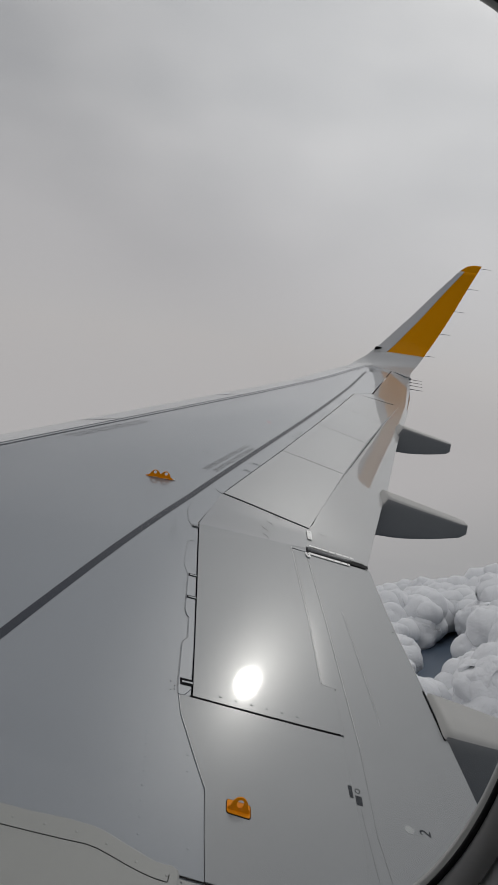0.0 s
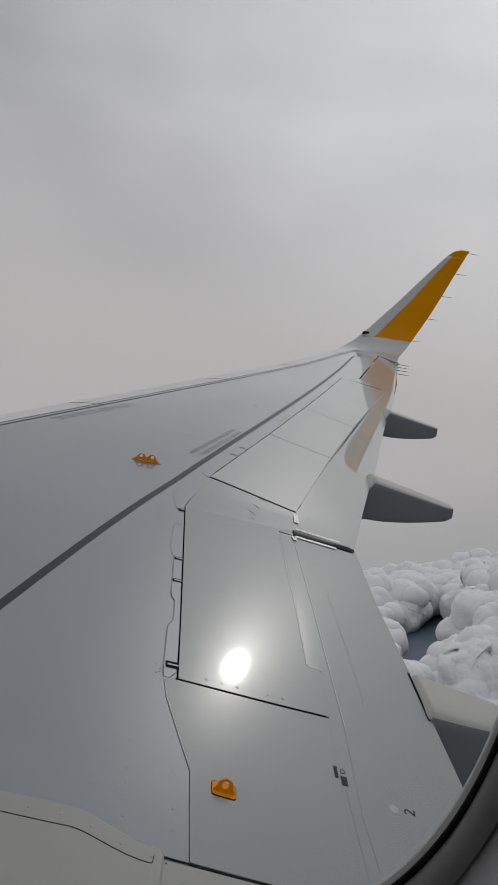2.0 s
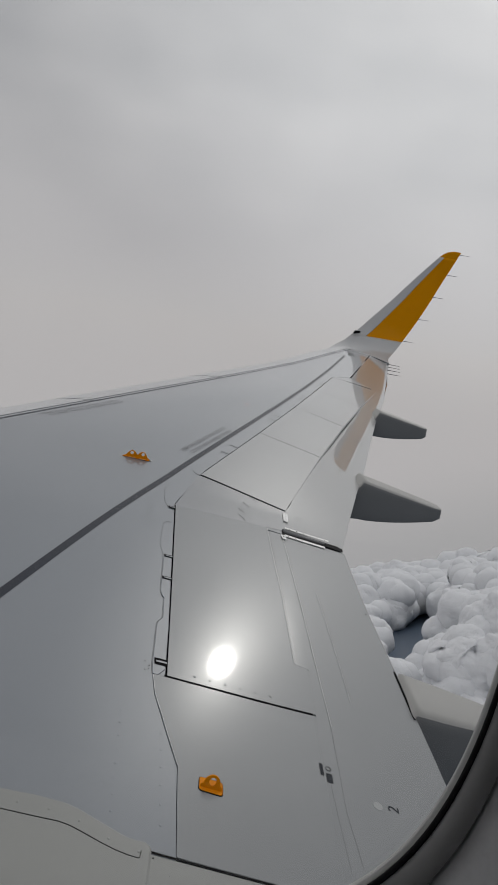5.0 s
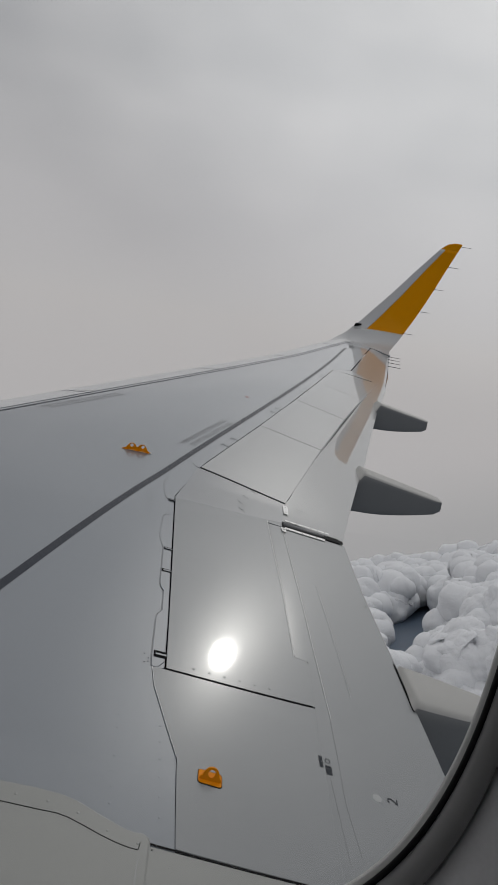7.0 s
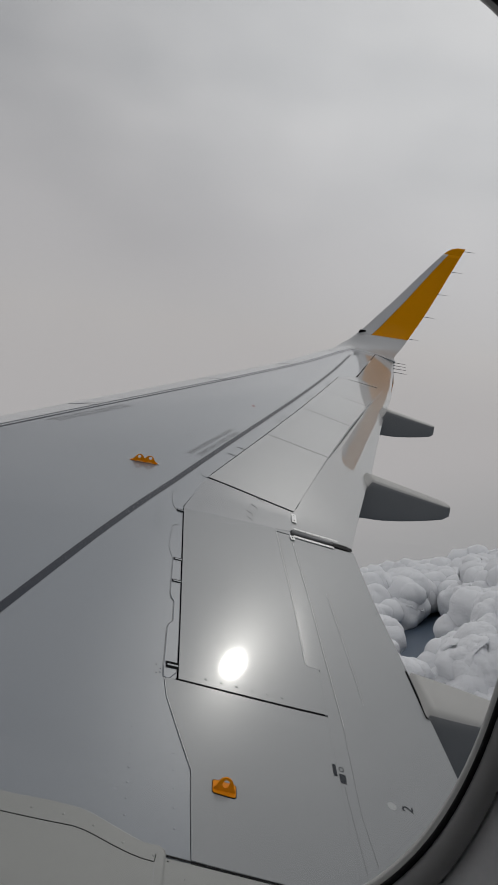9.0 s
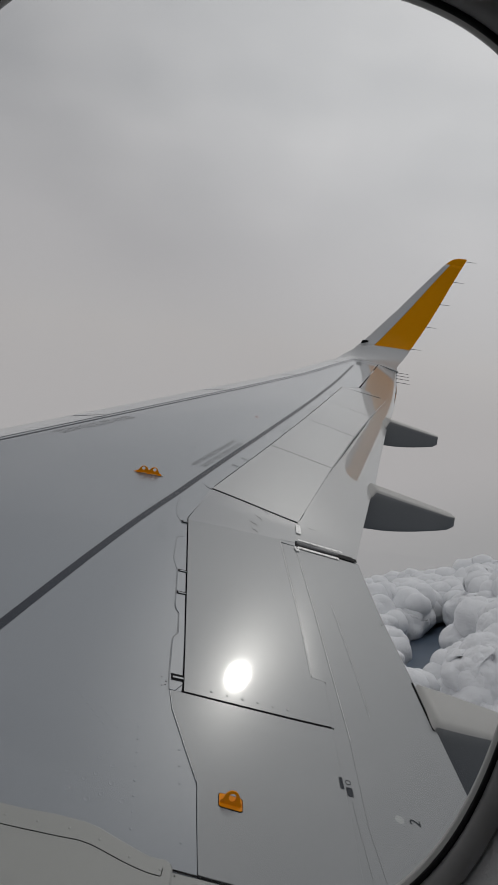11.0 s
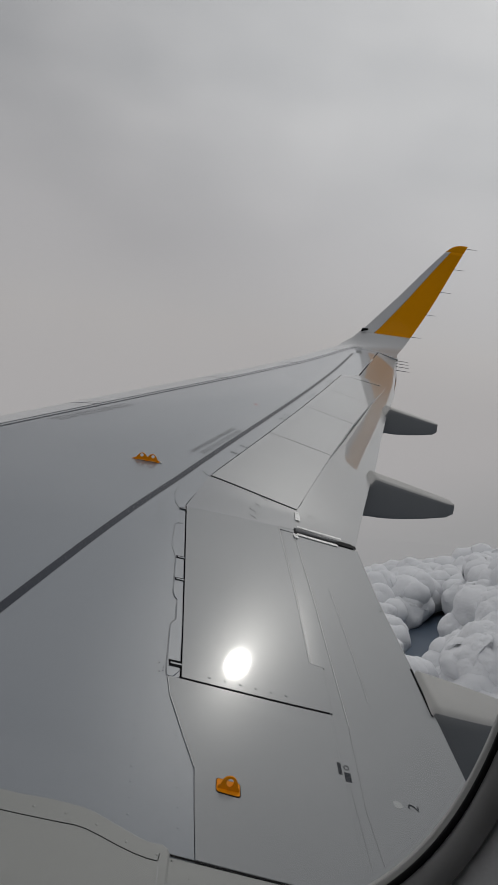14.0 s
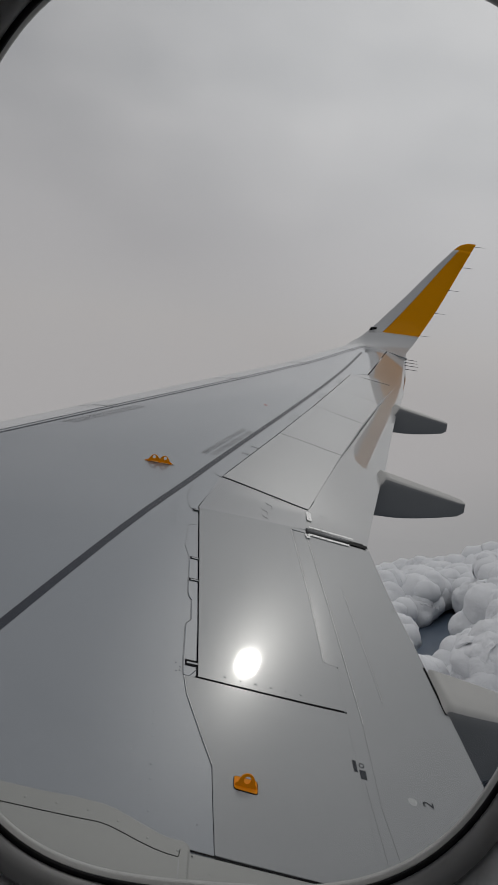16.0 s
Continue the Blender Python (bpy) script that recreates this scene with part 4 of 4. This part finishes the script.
def round_rect(x0, x1, y0, y1, r, skew=0.0, n=5):
    pts = []
    for cx, cy, a0 in ((x1 - r, y1 - r, 0), (x0 + r, y1 - r, 90), (x0 + r, y0 + r, 180), (x1 - r, y0 + r, 270)):
        for k in range(n + 1):
            a = radians(a0 + 90 * k / n)
            pts.append((cx + r * math.cos(a), cy + r * math.sin(a) + skew * (cx - x0)))
    return pts


def decal(name, pts, mat, parent, lift):
    verts = [(x, y, top_z(x, y) + lift) for x, y in pts] + [(x, y, top_z(x, y) + lift - 0.004) for x, y in pts]
    n = len(pts)
    return part_from(name, verts, [tuple(range(n))] + [(k, (k + 1) % n, n + (k + 1) % n, n + k) for k in range(n)], mat, parent)


rim = decal("recess_rim", round_rect(0.172, 0.261, 2.034, 2.095, 0.012), M_GAP, hook_b, 0.0045)
decal("recess_plate", round_rect(0.1745, 0.2585, 2.037, 2.092, 0.010), M_ORANGE, rim, 0.006)
out = [(-0.043, -0.003)] + [(-0.043, 0.012), (-0.034, 0.016)] + [(0.032 * math.cos(radians(a)), 0.018 + 0.034 * math.sin(radians(a))) for a in range(170, 0, -10)] + [(0.034, 0.016), (0.043, 0.012), (0.043, -0.003)]
plate_solid("ring_lug", out, [(0.0, 0.028, 0.0145)], 0.008, M_ORANGE, hook_b, Matrix.Translation((0.216, 2.052, top_z(0.216, 2.052) + 0.006)) @ pose(0, 0, 0, -12, 11, 3) @ Matrix.Scale(0.9, 4))

# ---- fuselage, cabin wall and window ----
WX, WZ, HALF_W, HALF_H, POWER = -0.0031, -0.0497, 0.1292, 0.1862, 3.09
AXIS_Y, AXIS_Z = -1.745, -0.053


def oval(a, half_w, half_h):
    c, s = math.cos(a), math.sin(a)
    return half_w * math.copysign(abs(c) ** (2 / POWER), c), half_h * math.copysign(abs(s) ** (2 / POWER), s)


def ring_loft(name, rings, mat, parent=None, label="", n=160):
    """rings of (half_w, half_h, y): closed oval loops joined in turn."""
    verts, faces = [], []
    for hw, hh, y in rings:
        for k in range(n):
            x, z = oval(k * math.tau / n, hw, hh)
            verts.append((WX + x, y, WZ + z))
    for i in range(len(rings) - 1):
        for k in range(n):
            j = (k + 1) % n
            faces.append((i * n + k, i * n + j, (i + 1) * n + j, (i + 1) * n + k))
    return part_from(name, verts, faces, mat, parent, label, True)


def wall_segment(name, half_w, half_h, radius, mat, z0=-1.1, z1=1.0, pitch=0.533, n=72, rings=8):
    """One bay of the curved side wall with an oval opening, as wide as the window pitch."""
    verts, faces = [], []
    for i in range(rings + 1):
        t = (i / rings) ** 1.6
        for k in range(n):
            a = k * math.tau / n
            x, z = oval(a, half_w, half_h)
            c, s = math.cos(a), math.sin(a)
            q = max(abs(c), abs(s))
            rx = c / q * pitch / 2
            rz = WZ + s / q * (z1 - WZ if s > 0 else WZ - z0)
            px, pz = x + (rx - x) * t, WZ + z + (rz - WZ - z) * t
            verts.append((WX + px, AXIS_Y + math.sqrt(radius ** 2 - (pz - AXIS_Z) ** 2), pz))
    for i in range(rings):
        for k in range(n):
            j = (k + 1) % n
            faces.append((i * n + k, i * n + j, (i + 1) * n + j, (i + 1) * n + k))
    me = bpy.data.meshes.new(name)
    me.from_pydata(verts, [], faces)
    me.materials.append(mat)
    for p in me.polygons:
        p.use_smooth = True
    return me


inner_me = wall_segment("wall_lining", 0.1751, 0.2362, 1.825, M_PLASTIC)
outer_me = wall_segment("fuselage_side", 0.152, 0.212, 1.985, M_WHITE)
wall_in = tagged(new("wall_near"), "grey plastic cabin side wall lining with oval windows", "wall", kind="structure")
wall_out = tagged(new("fuselage"), "white painted fuselage side beside the wing", "fuselage", kind="structure")
wall_far = tagged(new("wall_far"), "grey plastic cabin side wall across the aisle", "wall", kind="structure")
for i in range(-3, 4):
    for nm, me, par in (("lining_panel", inner_me, wall_in), ("skin_panel", outer_me, wall_out)):
        o = new(nm, me)
        o.parent = par
        o.location = (0.533 * i, 0, 0)
    for nm, me, par in (("lining_panel", inner_me, wall_far), ("skin_panel", outer_me, wall_out)):
        o = new(nm, me)
        o.parent = par
        o.matrix_basis = Matrix.Translation((2 * WX + 0.533 * i, 2 * AXIS_Y, 0)) @ pose(0, 0, 0, 0, 0, 180)

window = thing("window_1", "oval aircraft cabin window with black seal and clear pane", "window", kind="structure")
ring_loft("window_seal", [(0.1397, 0.1967, 0.230), (HALF_W, HALF_H, 0.2225), (HALF_W, HALF_H, 0.2215), (HALF_W + 0.0004, HALF_H + 0.0004, 0.2206), (0.1303, 0.1873, 0.2203), (0.1325, 0.1895, 0.2215)], M_RUBBER, window, "black rubber seal")
ring_loft("outer_frame", [(0.1299, 0.1869, 0.2235), (0.1297, 0.1867, 0.2262), (0.1303, 0.1873, 0.2285), (0.1337, 0.1907, 0.2305), (0.153, 0.213, 0.2320)], M_FRAME, window, "pale grey outer frame beyond the seal")
ring_loft("window_lip", [(0.1309, 0.1879, 0.2215), (0.1304, 0.1874, 0.2202), (0.1306, 0.1876, 0.2165), (0.1322, 0.1892, 0.2115), (0.1352, 0.1922, 0.2105)], M_LIP, window, "greenish grey inner lip")
ring_loft("window_groove", [(0.1347, 0.1917, 0.2108), (0.1347, 0.1917, 0.2125), (0.1367, 0.1937, 0.2125)], M_LIP, window, "dark groove round the lip")
ring_loft("window_reveal", [(0.1362, 0.1932, 0.2135), (0.1369, 0.1939, 0.206), (0.1407, 0.1977, 0.17), (0.153, 0.214, 0.125), (0.162, 0.224, 0.096), (0.1751, 0.2362, 0.0785)], M_PLASTIC, window, "grey moulded plastic reveal")
n = 72
verts = [(WX + oval(k * math.tau / n, 0.1327, 0.1897)[0], y, WZ + oval(k * math.tau / n, 0.1327, 0.1897)[1]) for y in (0.222, 0.226) for k in range(n)]
pane = part_from("pane", verts, [tuple(range(n)), tuple(range(2 * n - 1, n - 1, -1))] + [(k, (k + 1) % n, n + (k + 1) % n, n + k) for k in range(n)], M_PANE, window, "clear acrylic pane")
pane.visible_shadow = False


def arc_shell(name, radius, a0, a1, mat, label, category, x0=-1.87, x1=1.87, n=32):
    verts, faces = [], []
    for i in range(n + 1):
        a = a0 + (a1 - a0) * i / n
        for x in (x0, x1):
            verts.append((x, AXIS_Y + radius * math.cos(a), AXIS_Z + radius * math.sin(a)))
    faces = [(2 * i, 2 * i + 1, 2 * i + 3, 2 * i + 2) for i in range(n)]
    return tagged(link_mesh(name, verts, faces, mat), label, category, kind="structure")


a_hi = math.asin((1.0 - AXIS_Z) / 1.825)
a_lo = math.asin((-1.1 - AXIS_Z) / 1.825)
arc_shell("ceiling", 1.825, a_hi, math.pi - a_hi, M_CABIN, "pale grey curved cabin ceiling lining", "ceiling")
b_hi = math.asin((1.0 - AXIS_Z) / 1.985)
b_lo = math.asin((-1.1 - AXIS_Z) / 1.985)
arc_shell("fuselage_crown", 1.985, b_hi, math.pi - b_hi, M_WHITE, "white painted fuselage crown", "fuselage", n=40)
arc_shell("fuselage_belly", 1.985, math.pi - b_lo, math.tau + b_lo, M_WHITE, "white painted fuselage belly", "fuselage", n=40)
verts = [(x, AXIS_Y + sy * 1.50, z) for z in (-1.14, -1.10) for x in (-1.87, 1.87) for sy in (-1, 1)]
tagged(part_from("floor", verts, [(0, 1, 3, 2), (4, 6, 7, 5), (0, 4, 5, 1), (2, 3, 7, 6), (0, 2, 6, 4), (1, 5, 7, 3)], material("floor_carpet", (0.30, 0.305, 0.32), 0.9, bump=0.4, bump_scale=300), None), "dark carpeted cabin floor", "floor", kind="structure")
for nm, x in (("bulkhead_fore", -1.88), ("bulkhead_aft", 1.88)):
    n = 48
    verts = [(x + dx, AXIS_Y + 1.98 * math.cos(k * math.tau / n), AXIS_Z + 1.98 * math.sin(k * math.tau / n)) for dx in (0, math.copysign(0.03, x)) for k in range(n)]
    tagged(part_from(nm, verts, [tuple(range(n)), tuple(range(2 * n - 1, n - 1, -1))] + [(k, (k + 1) % n, n + (k + 1) % n, n + k) for k in range(n)], M_CABIN, None), "plain grey cabin end wall", "wall", kind="structure")

# ---- sea and clouds far below: the aircraft banks, so that the level of the sea leans against the wing's frame ----
ahead = (Vector((0, 1, 0)) - LEVEL_UP * LEVEL_UP.y).normalized()
TILT = Matrix((ahead.cross(LEVEL_UP), ahead, LEVEL_UP)).transposed().to_4x4()
DECK = 560.0
n = 96
verts = [(680, 2600, -DECK - 90)] + [(680 + 2250 * math.sin(k * math.tau / n), 2600 + 2250 * math.cos(k * math.tau / n), -DECK - 90) for k in range(n)]
sea = link_mesh("water", verts, [(0, 1 + (k + 1) % n, 1 + k) for k in range(n)], M_SEA)
sea.matrix_world = TILT
tagged(sea, "dark blue sea far below gaps in the cloud", "sea", kind="structure")

GRAD = np.random.RandomState(5).normal(size=(4096, 3))
GRAD /= np.linalg.norm(GRAD, axis=1)[:, None]
SPOT = np.random.RandomState(9).random_sample((4096, 3))


def cell_hash(c):
    return (c[:, 0] * 73856093 ^ c[:, 1] * 19349663 ^ c[:, 2] * 83492791) % 4096


def perlin(p):
    """Gradient noise at an array of points."""
    c = np.floor(p).astype(np.int64)
    f = p - c
    u = f * f * f * (f * (f * 6 - 15) + 10)
    total = np.zeros(len(p))
    for d in itertools.product((0, 1), repeat=3):
        h = cell_hash(c + np.array(d))
        w = (u[:, 0] if d[0] else 1 - u[:, 0]) * (u[:, 1] if d[1] else 1 - u[:, 1]) * (u[:, 2] if d[2] else 1 - u[:, 2])
        total += w * (GRAD[h] * (f - np.array(d))).sum(1)
    return total


def puffs(p):
    """Round lumps that meet in creases: one in the middle of each cell, near 0 where the cells meet."""
    c = np.floor(p).astype(np.int64)
    f = p - c
    near = np.zeros(len(p))
    for d in itertools.product((-1, 0, 1), (-1, 0, 1), (-1, 0, 1)):
        s = SPOT[cell_hash(c + np.array(d))] + np.array(d) - f
        near += np.exp(-9 * (s * s).sum(1))
    return 1 + np.log(near + 1e-5) / 9


def heap(az, r, size, count, seed):
    """The round bodies of one cumulus: wide below, fewer and smaller towards its top. Rows of x, y, z, radius."""
    rng = random.Random(seed)
    cx, cy, out = r * math.sin(radians(az)), r * math.cos(radians(az)), []
    for _ in range(int(count * 1.5)):
        up = rng.random() ** 1.3
        a, q = rng.uniform(0, math.tau), math.sqrt(rng.random()) * (1.05 - 0.75 * up)
        out.append((cx + size * q * math.cos(a), cy + size * q * math.sin(a), -DECK + size * 0.95 * up, size * rng.uniform(0.13, 0.33) * (1.1 - 0.5 * up)))
    return out


def cloud_bodies():
    rng, bodies = random.Random(4), []
    for r, gap, size in ((4720, 1.4, 145), (4400, 1.7, 150), (4050, 2.6, 145)):
        az = -1.0 + rng.random() * gap
        while az < 28:
            bodies += heap(az, r + rng.uniform(-140, 140), size * rng.uniform(0.65, 1.2), 17, rng.random())
            az += gap * rng.uniform(0.75, 1.25)
    for az, r, size, count in ((5.0, 3500, 170, 18), (8.8, 3650, 120, 12), (18.6, 3560, 190, 20), (22.5, 3500, 180, 18), (26.0, 3400, 190, 18), (21.0, 3000, 170, 18), (25.0, 2850, 190, 20),
                               (17.4, 2800, 135, 15), (19.4, 2480, 190, 26), (23.6, 2300, 190, 26), (27.0, 2350, 180, 20), (9.6, 2900, 90, 10), (6.0, 2600, 170, 18), (14.4, 2150, 115, 14),
                               (17.6, 1950, 160, 22), (21.8, 1820, 150, 20), (10.2, 1980, 120, 14), (25.5, 1750, 130, 16), (12.6, 1620, 110, 14), (16.4, 1500, 110, 16), (20.6, 1440, 100, 14), (8.0, 1500, 110, 14)):
        bodies += heap(az, r, size, count, rng.random())
    return bodies


def cloud_deck():
    """Cumulus as one skin round the fused bodies, on a grid of azimuth, logarithm of the distance and slope, then roughened by lumps of three sizes."""
    cell = 0.0023
    a0, l0, e0 = radians(2.0), math.log(1080.0), -0.66
    na, nl, ne = int(radians(25.0) / cell), int((math.log(5000.0) - l0) / cell / 0.7), int(0.64 / cell)
    field = np.zeros((na, nl, ne), np.float32)
    ga, gr, ge = a0 + cell * np.arange(na), np.exp(np.linspace(l0, math.log(5000.0), nl)), e0 + cell * np.arange(ne)
    for x, y, z, rad in cloud_bodies():
        r, az = math.hypot(x, y), math.atan2(x, y)
        i0, i1 = np.searchsorted(ga, (az - rad / r, az + rad / r))
        j0, j1 = np.searchsorted(gr, (r - rad, r + rad))
        k0, k1 = np.searchsorted(ge, ((z - rad) / (r - rad), (z + rad) / (r + rad)))
        k0, k1 = max(0, k0 - 12), min(ne, k1 + 12)
        if i0 >= i1 or j0 >= j1 or k0 >= k1:
            continue
        A, R, S = ga[i0:i1, None, None], gr[None, j0:j1, None], ge[None, None, k0:k1]
        d = ((R * np.sin(A) - x) ** 2 + (R * np.cos(A) - y) ** 2 + ((R * S - z) / 0.85) ** 2) / rad ** 2
        field[i0:i1, j0:j1, k0:k1] += np.maximum(0, 1 - d) ** 2
    iso = 0.16
    field[[0, -1]] = field[:, [0, -1]] = field[:, :, [0, -1]] = 0
    inside = field > iso
    corner = list(itertools.product((0, 1), repeat=3))
    some, every = np.zeros((na - 1, nl - 1, ne - 1), bool), np.ones((na - 1, nl - 1, ne - 1), bool)
    for a, b, c in corner:
        s = inside[a:na - 1 + a, b:nl - 1 + b, c:ne - 1 + c]
        some |= s
        every &= s
    act = np.argwhere(some & ~every)
    index = np.full(some.shape, -1, np.int32)
    index[tuple(act.T)] = np.arange(len(act))
    total, hits = np.zeros((len(act), 3)), np.zeros(len(act))
    for c0 in corner:
        for axis in range(3):
            if c0[axis]:
                continue
            c1 = tuple(1 if q == axis else v for q, v in enumerate(c0))
            f0, f1 = field[tuple((act + c0).T)] - iso, field[tuple((act + c1).T)] - iso
            cross = (f0 > 0) != (f1 > 0)
            w = np.where(cross, f0 / np.where(cross, f0 - f1, 1), 0)
            total += np.where(cross[:, None], np.array(c0) + w[:, None] * (np.array(c1) - np.array(c0)), 0)
            hits += cross
    g = act + total / hits[:, None]
    quads = []
    for axis in range(3):
        u, v = (axis + 1) % 3, (axis + 2) % 3
        lo, hi = [slice(None)] * 3, [slice(None)] * 3
        lo[axis], hi[axis] = slice(0, -1), slice(1, None)
        s0, s1 = inside[tuple(lo)], inside[tuple(hi)]
        for first, flip in ((s0 & ~s1, False), (~s0 & s1, True)):
            e = np.argwhere(first)
            du, dv = np.zeros(3, int), np.zeros(3, int)
            du[u], dv[v] = 1, 1
            ring = [index[tuple(q.T)] for q in (e - du - dv, e - dv, e, e - du)]
            quads.append(np.stack(ring[::-1] if flip else ring, 1))
    quads = np.concatenate(quads)
    az, r, sl = a0 + cell * g[:, 0], np.exp(l0 + (math.log(5000.0) - l0) * g[:, 1] / (nl - 1)), e0 + cell * g[:, 2]
    p = np.stack([r * np.sin(az), r * np.cos(az), r * sl], 1)
    fn = np.cross(p[quads[:, 2]] - p[quads[:, 0]], p[quads[:, 3]] - p[quads[:, 1]])
    if fn[p[quads[:, 0], 2] > -DECK + 60, 2].mean() < 0:
        quads, fn = quads[:, ::-1], -fn
    nrm = np.zeros_like(p)
    for k in range(4):
        np.add.at(nrm, quads[:, k], fn)
    nrm /= np.linalg.norm(nrm, axis=1)[:, None] + 1e-9
    # finer faces where the cloud is lit and open to the sky on the wing's side
    way = p / np.linalg.norm(p, axis=1)[:, None]
    turned = (nrm * way).sum(1)[quads].mean(1)
    near_side = (turned < 0.25) & (nrm[:, 2][quads].mean(1) > -0.5)
    fine, coarse = quads[near_side], quads[~near_side]
    ends = np.sort(np.stack([fine, np.roll(fine, -1, 1)], 2).reshape(-1, 2), 1)
    key, back = np.unique(ends[:, 0].astype(np.int64) * len(p) + ends[:, 1], return_inverse=True)
    mid = back.reshape(-1, 4) + len(p)
    centre = np.arange(len(fine)) + len(p) + len(key)
    ea, eb = key // len(p), key % len(p)
    p, nrm = (np.concatenate([v, (v[ea] + v[eb]) / 2, v[fine].mean(1)]) for v in (p, nrm))
    nrm /= np.linalg.norm(nrm, axis=1)[:, None] + 1e-9
    quads = np.concatenate([coarse] + [np.stack([fine[:, k], mid[:, k], centre, mid[:, k - 1]], 1) for k in range(4)])
    r = np.hypot(p[:, 0], p[:, 1])
    scale = (r / 2000) ** 0.55
    q = p / scale[:, None]
    p = p + (36 * scale)[:, None] * np.stack([perlin(q / 120 + k) for k in (12.7, 15.2, 19.9)], 1)
    q = p / scale[:, None]
    q = q + 16 * np.stack([perlin(q / 45 + k) for k in (1.7, 5.2, 9.9)], 1) + 3 * np.stack([perlin(q / 11 + k) for k in (2.7, 6.2, 8.9)], 1)
    soft = np.clip(0.75 + 1.0 * perlin(q / 150 + 31), 0.35, 1)
    bulge = 22 * puffs(q / 40) + soft * (24 * puffs(q / 20 + 4.4) + 14 * puffs(q / 10 + 7.7) + 6 * puffs(q / 6 + 1.7)) + 10 * perlin(q / 60 + 3)
    p = p + nrm * (bulge * scale)[:, None]
    me = bpy.data.meshes.new("cloud_deck")
    me.vertices.add(len(p))
    me.vertices.foreach_set("co", p.astype(np.float32).ravel())
    me.loops.add(quads.size)
    me.loops.foreach_set("vertex_index", np.ascontiguousarray(quads, dtype=np.int32).ravel())
    me.polygons.add(len(quads))
    me.polygons.foreach_set("loop_start", np.arange(0, quads.size, 4, dtype=np.int32))
    me.update(calc_edges=True)
    me.polygons.foreach_set("use_smooth", np.ones(len(quads), dtype=bool))
    me.materials.append(M_CLOUD)
    ob = new("cloud_deck", me)
    ob.matrix_world = TILT
    return tagged(ob, "billowing white cumulus clouds with gaps over the sea", "clouds", kind="stuff")


cloud_deck()
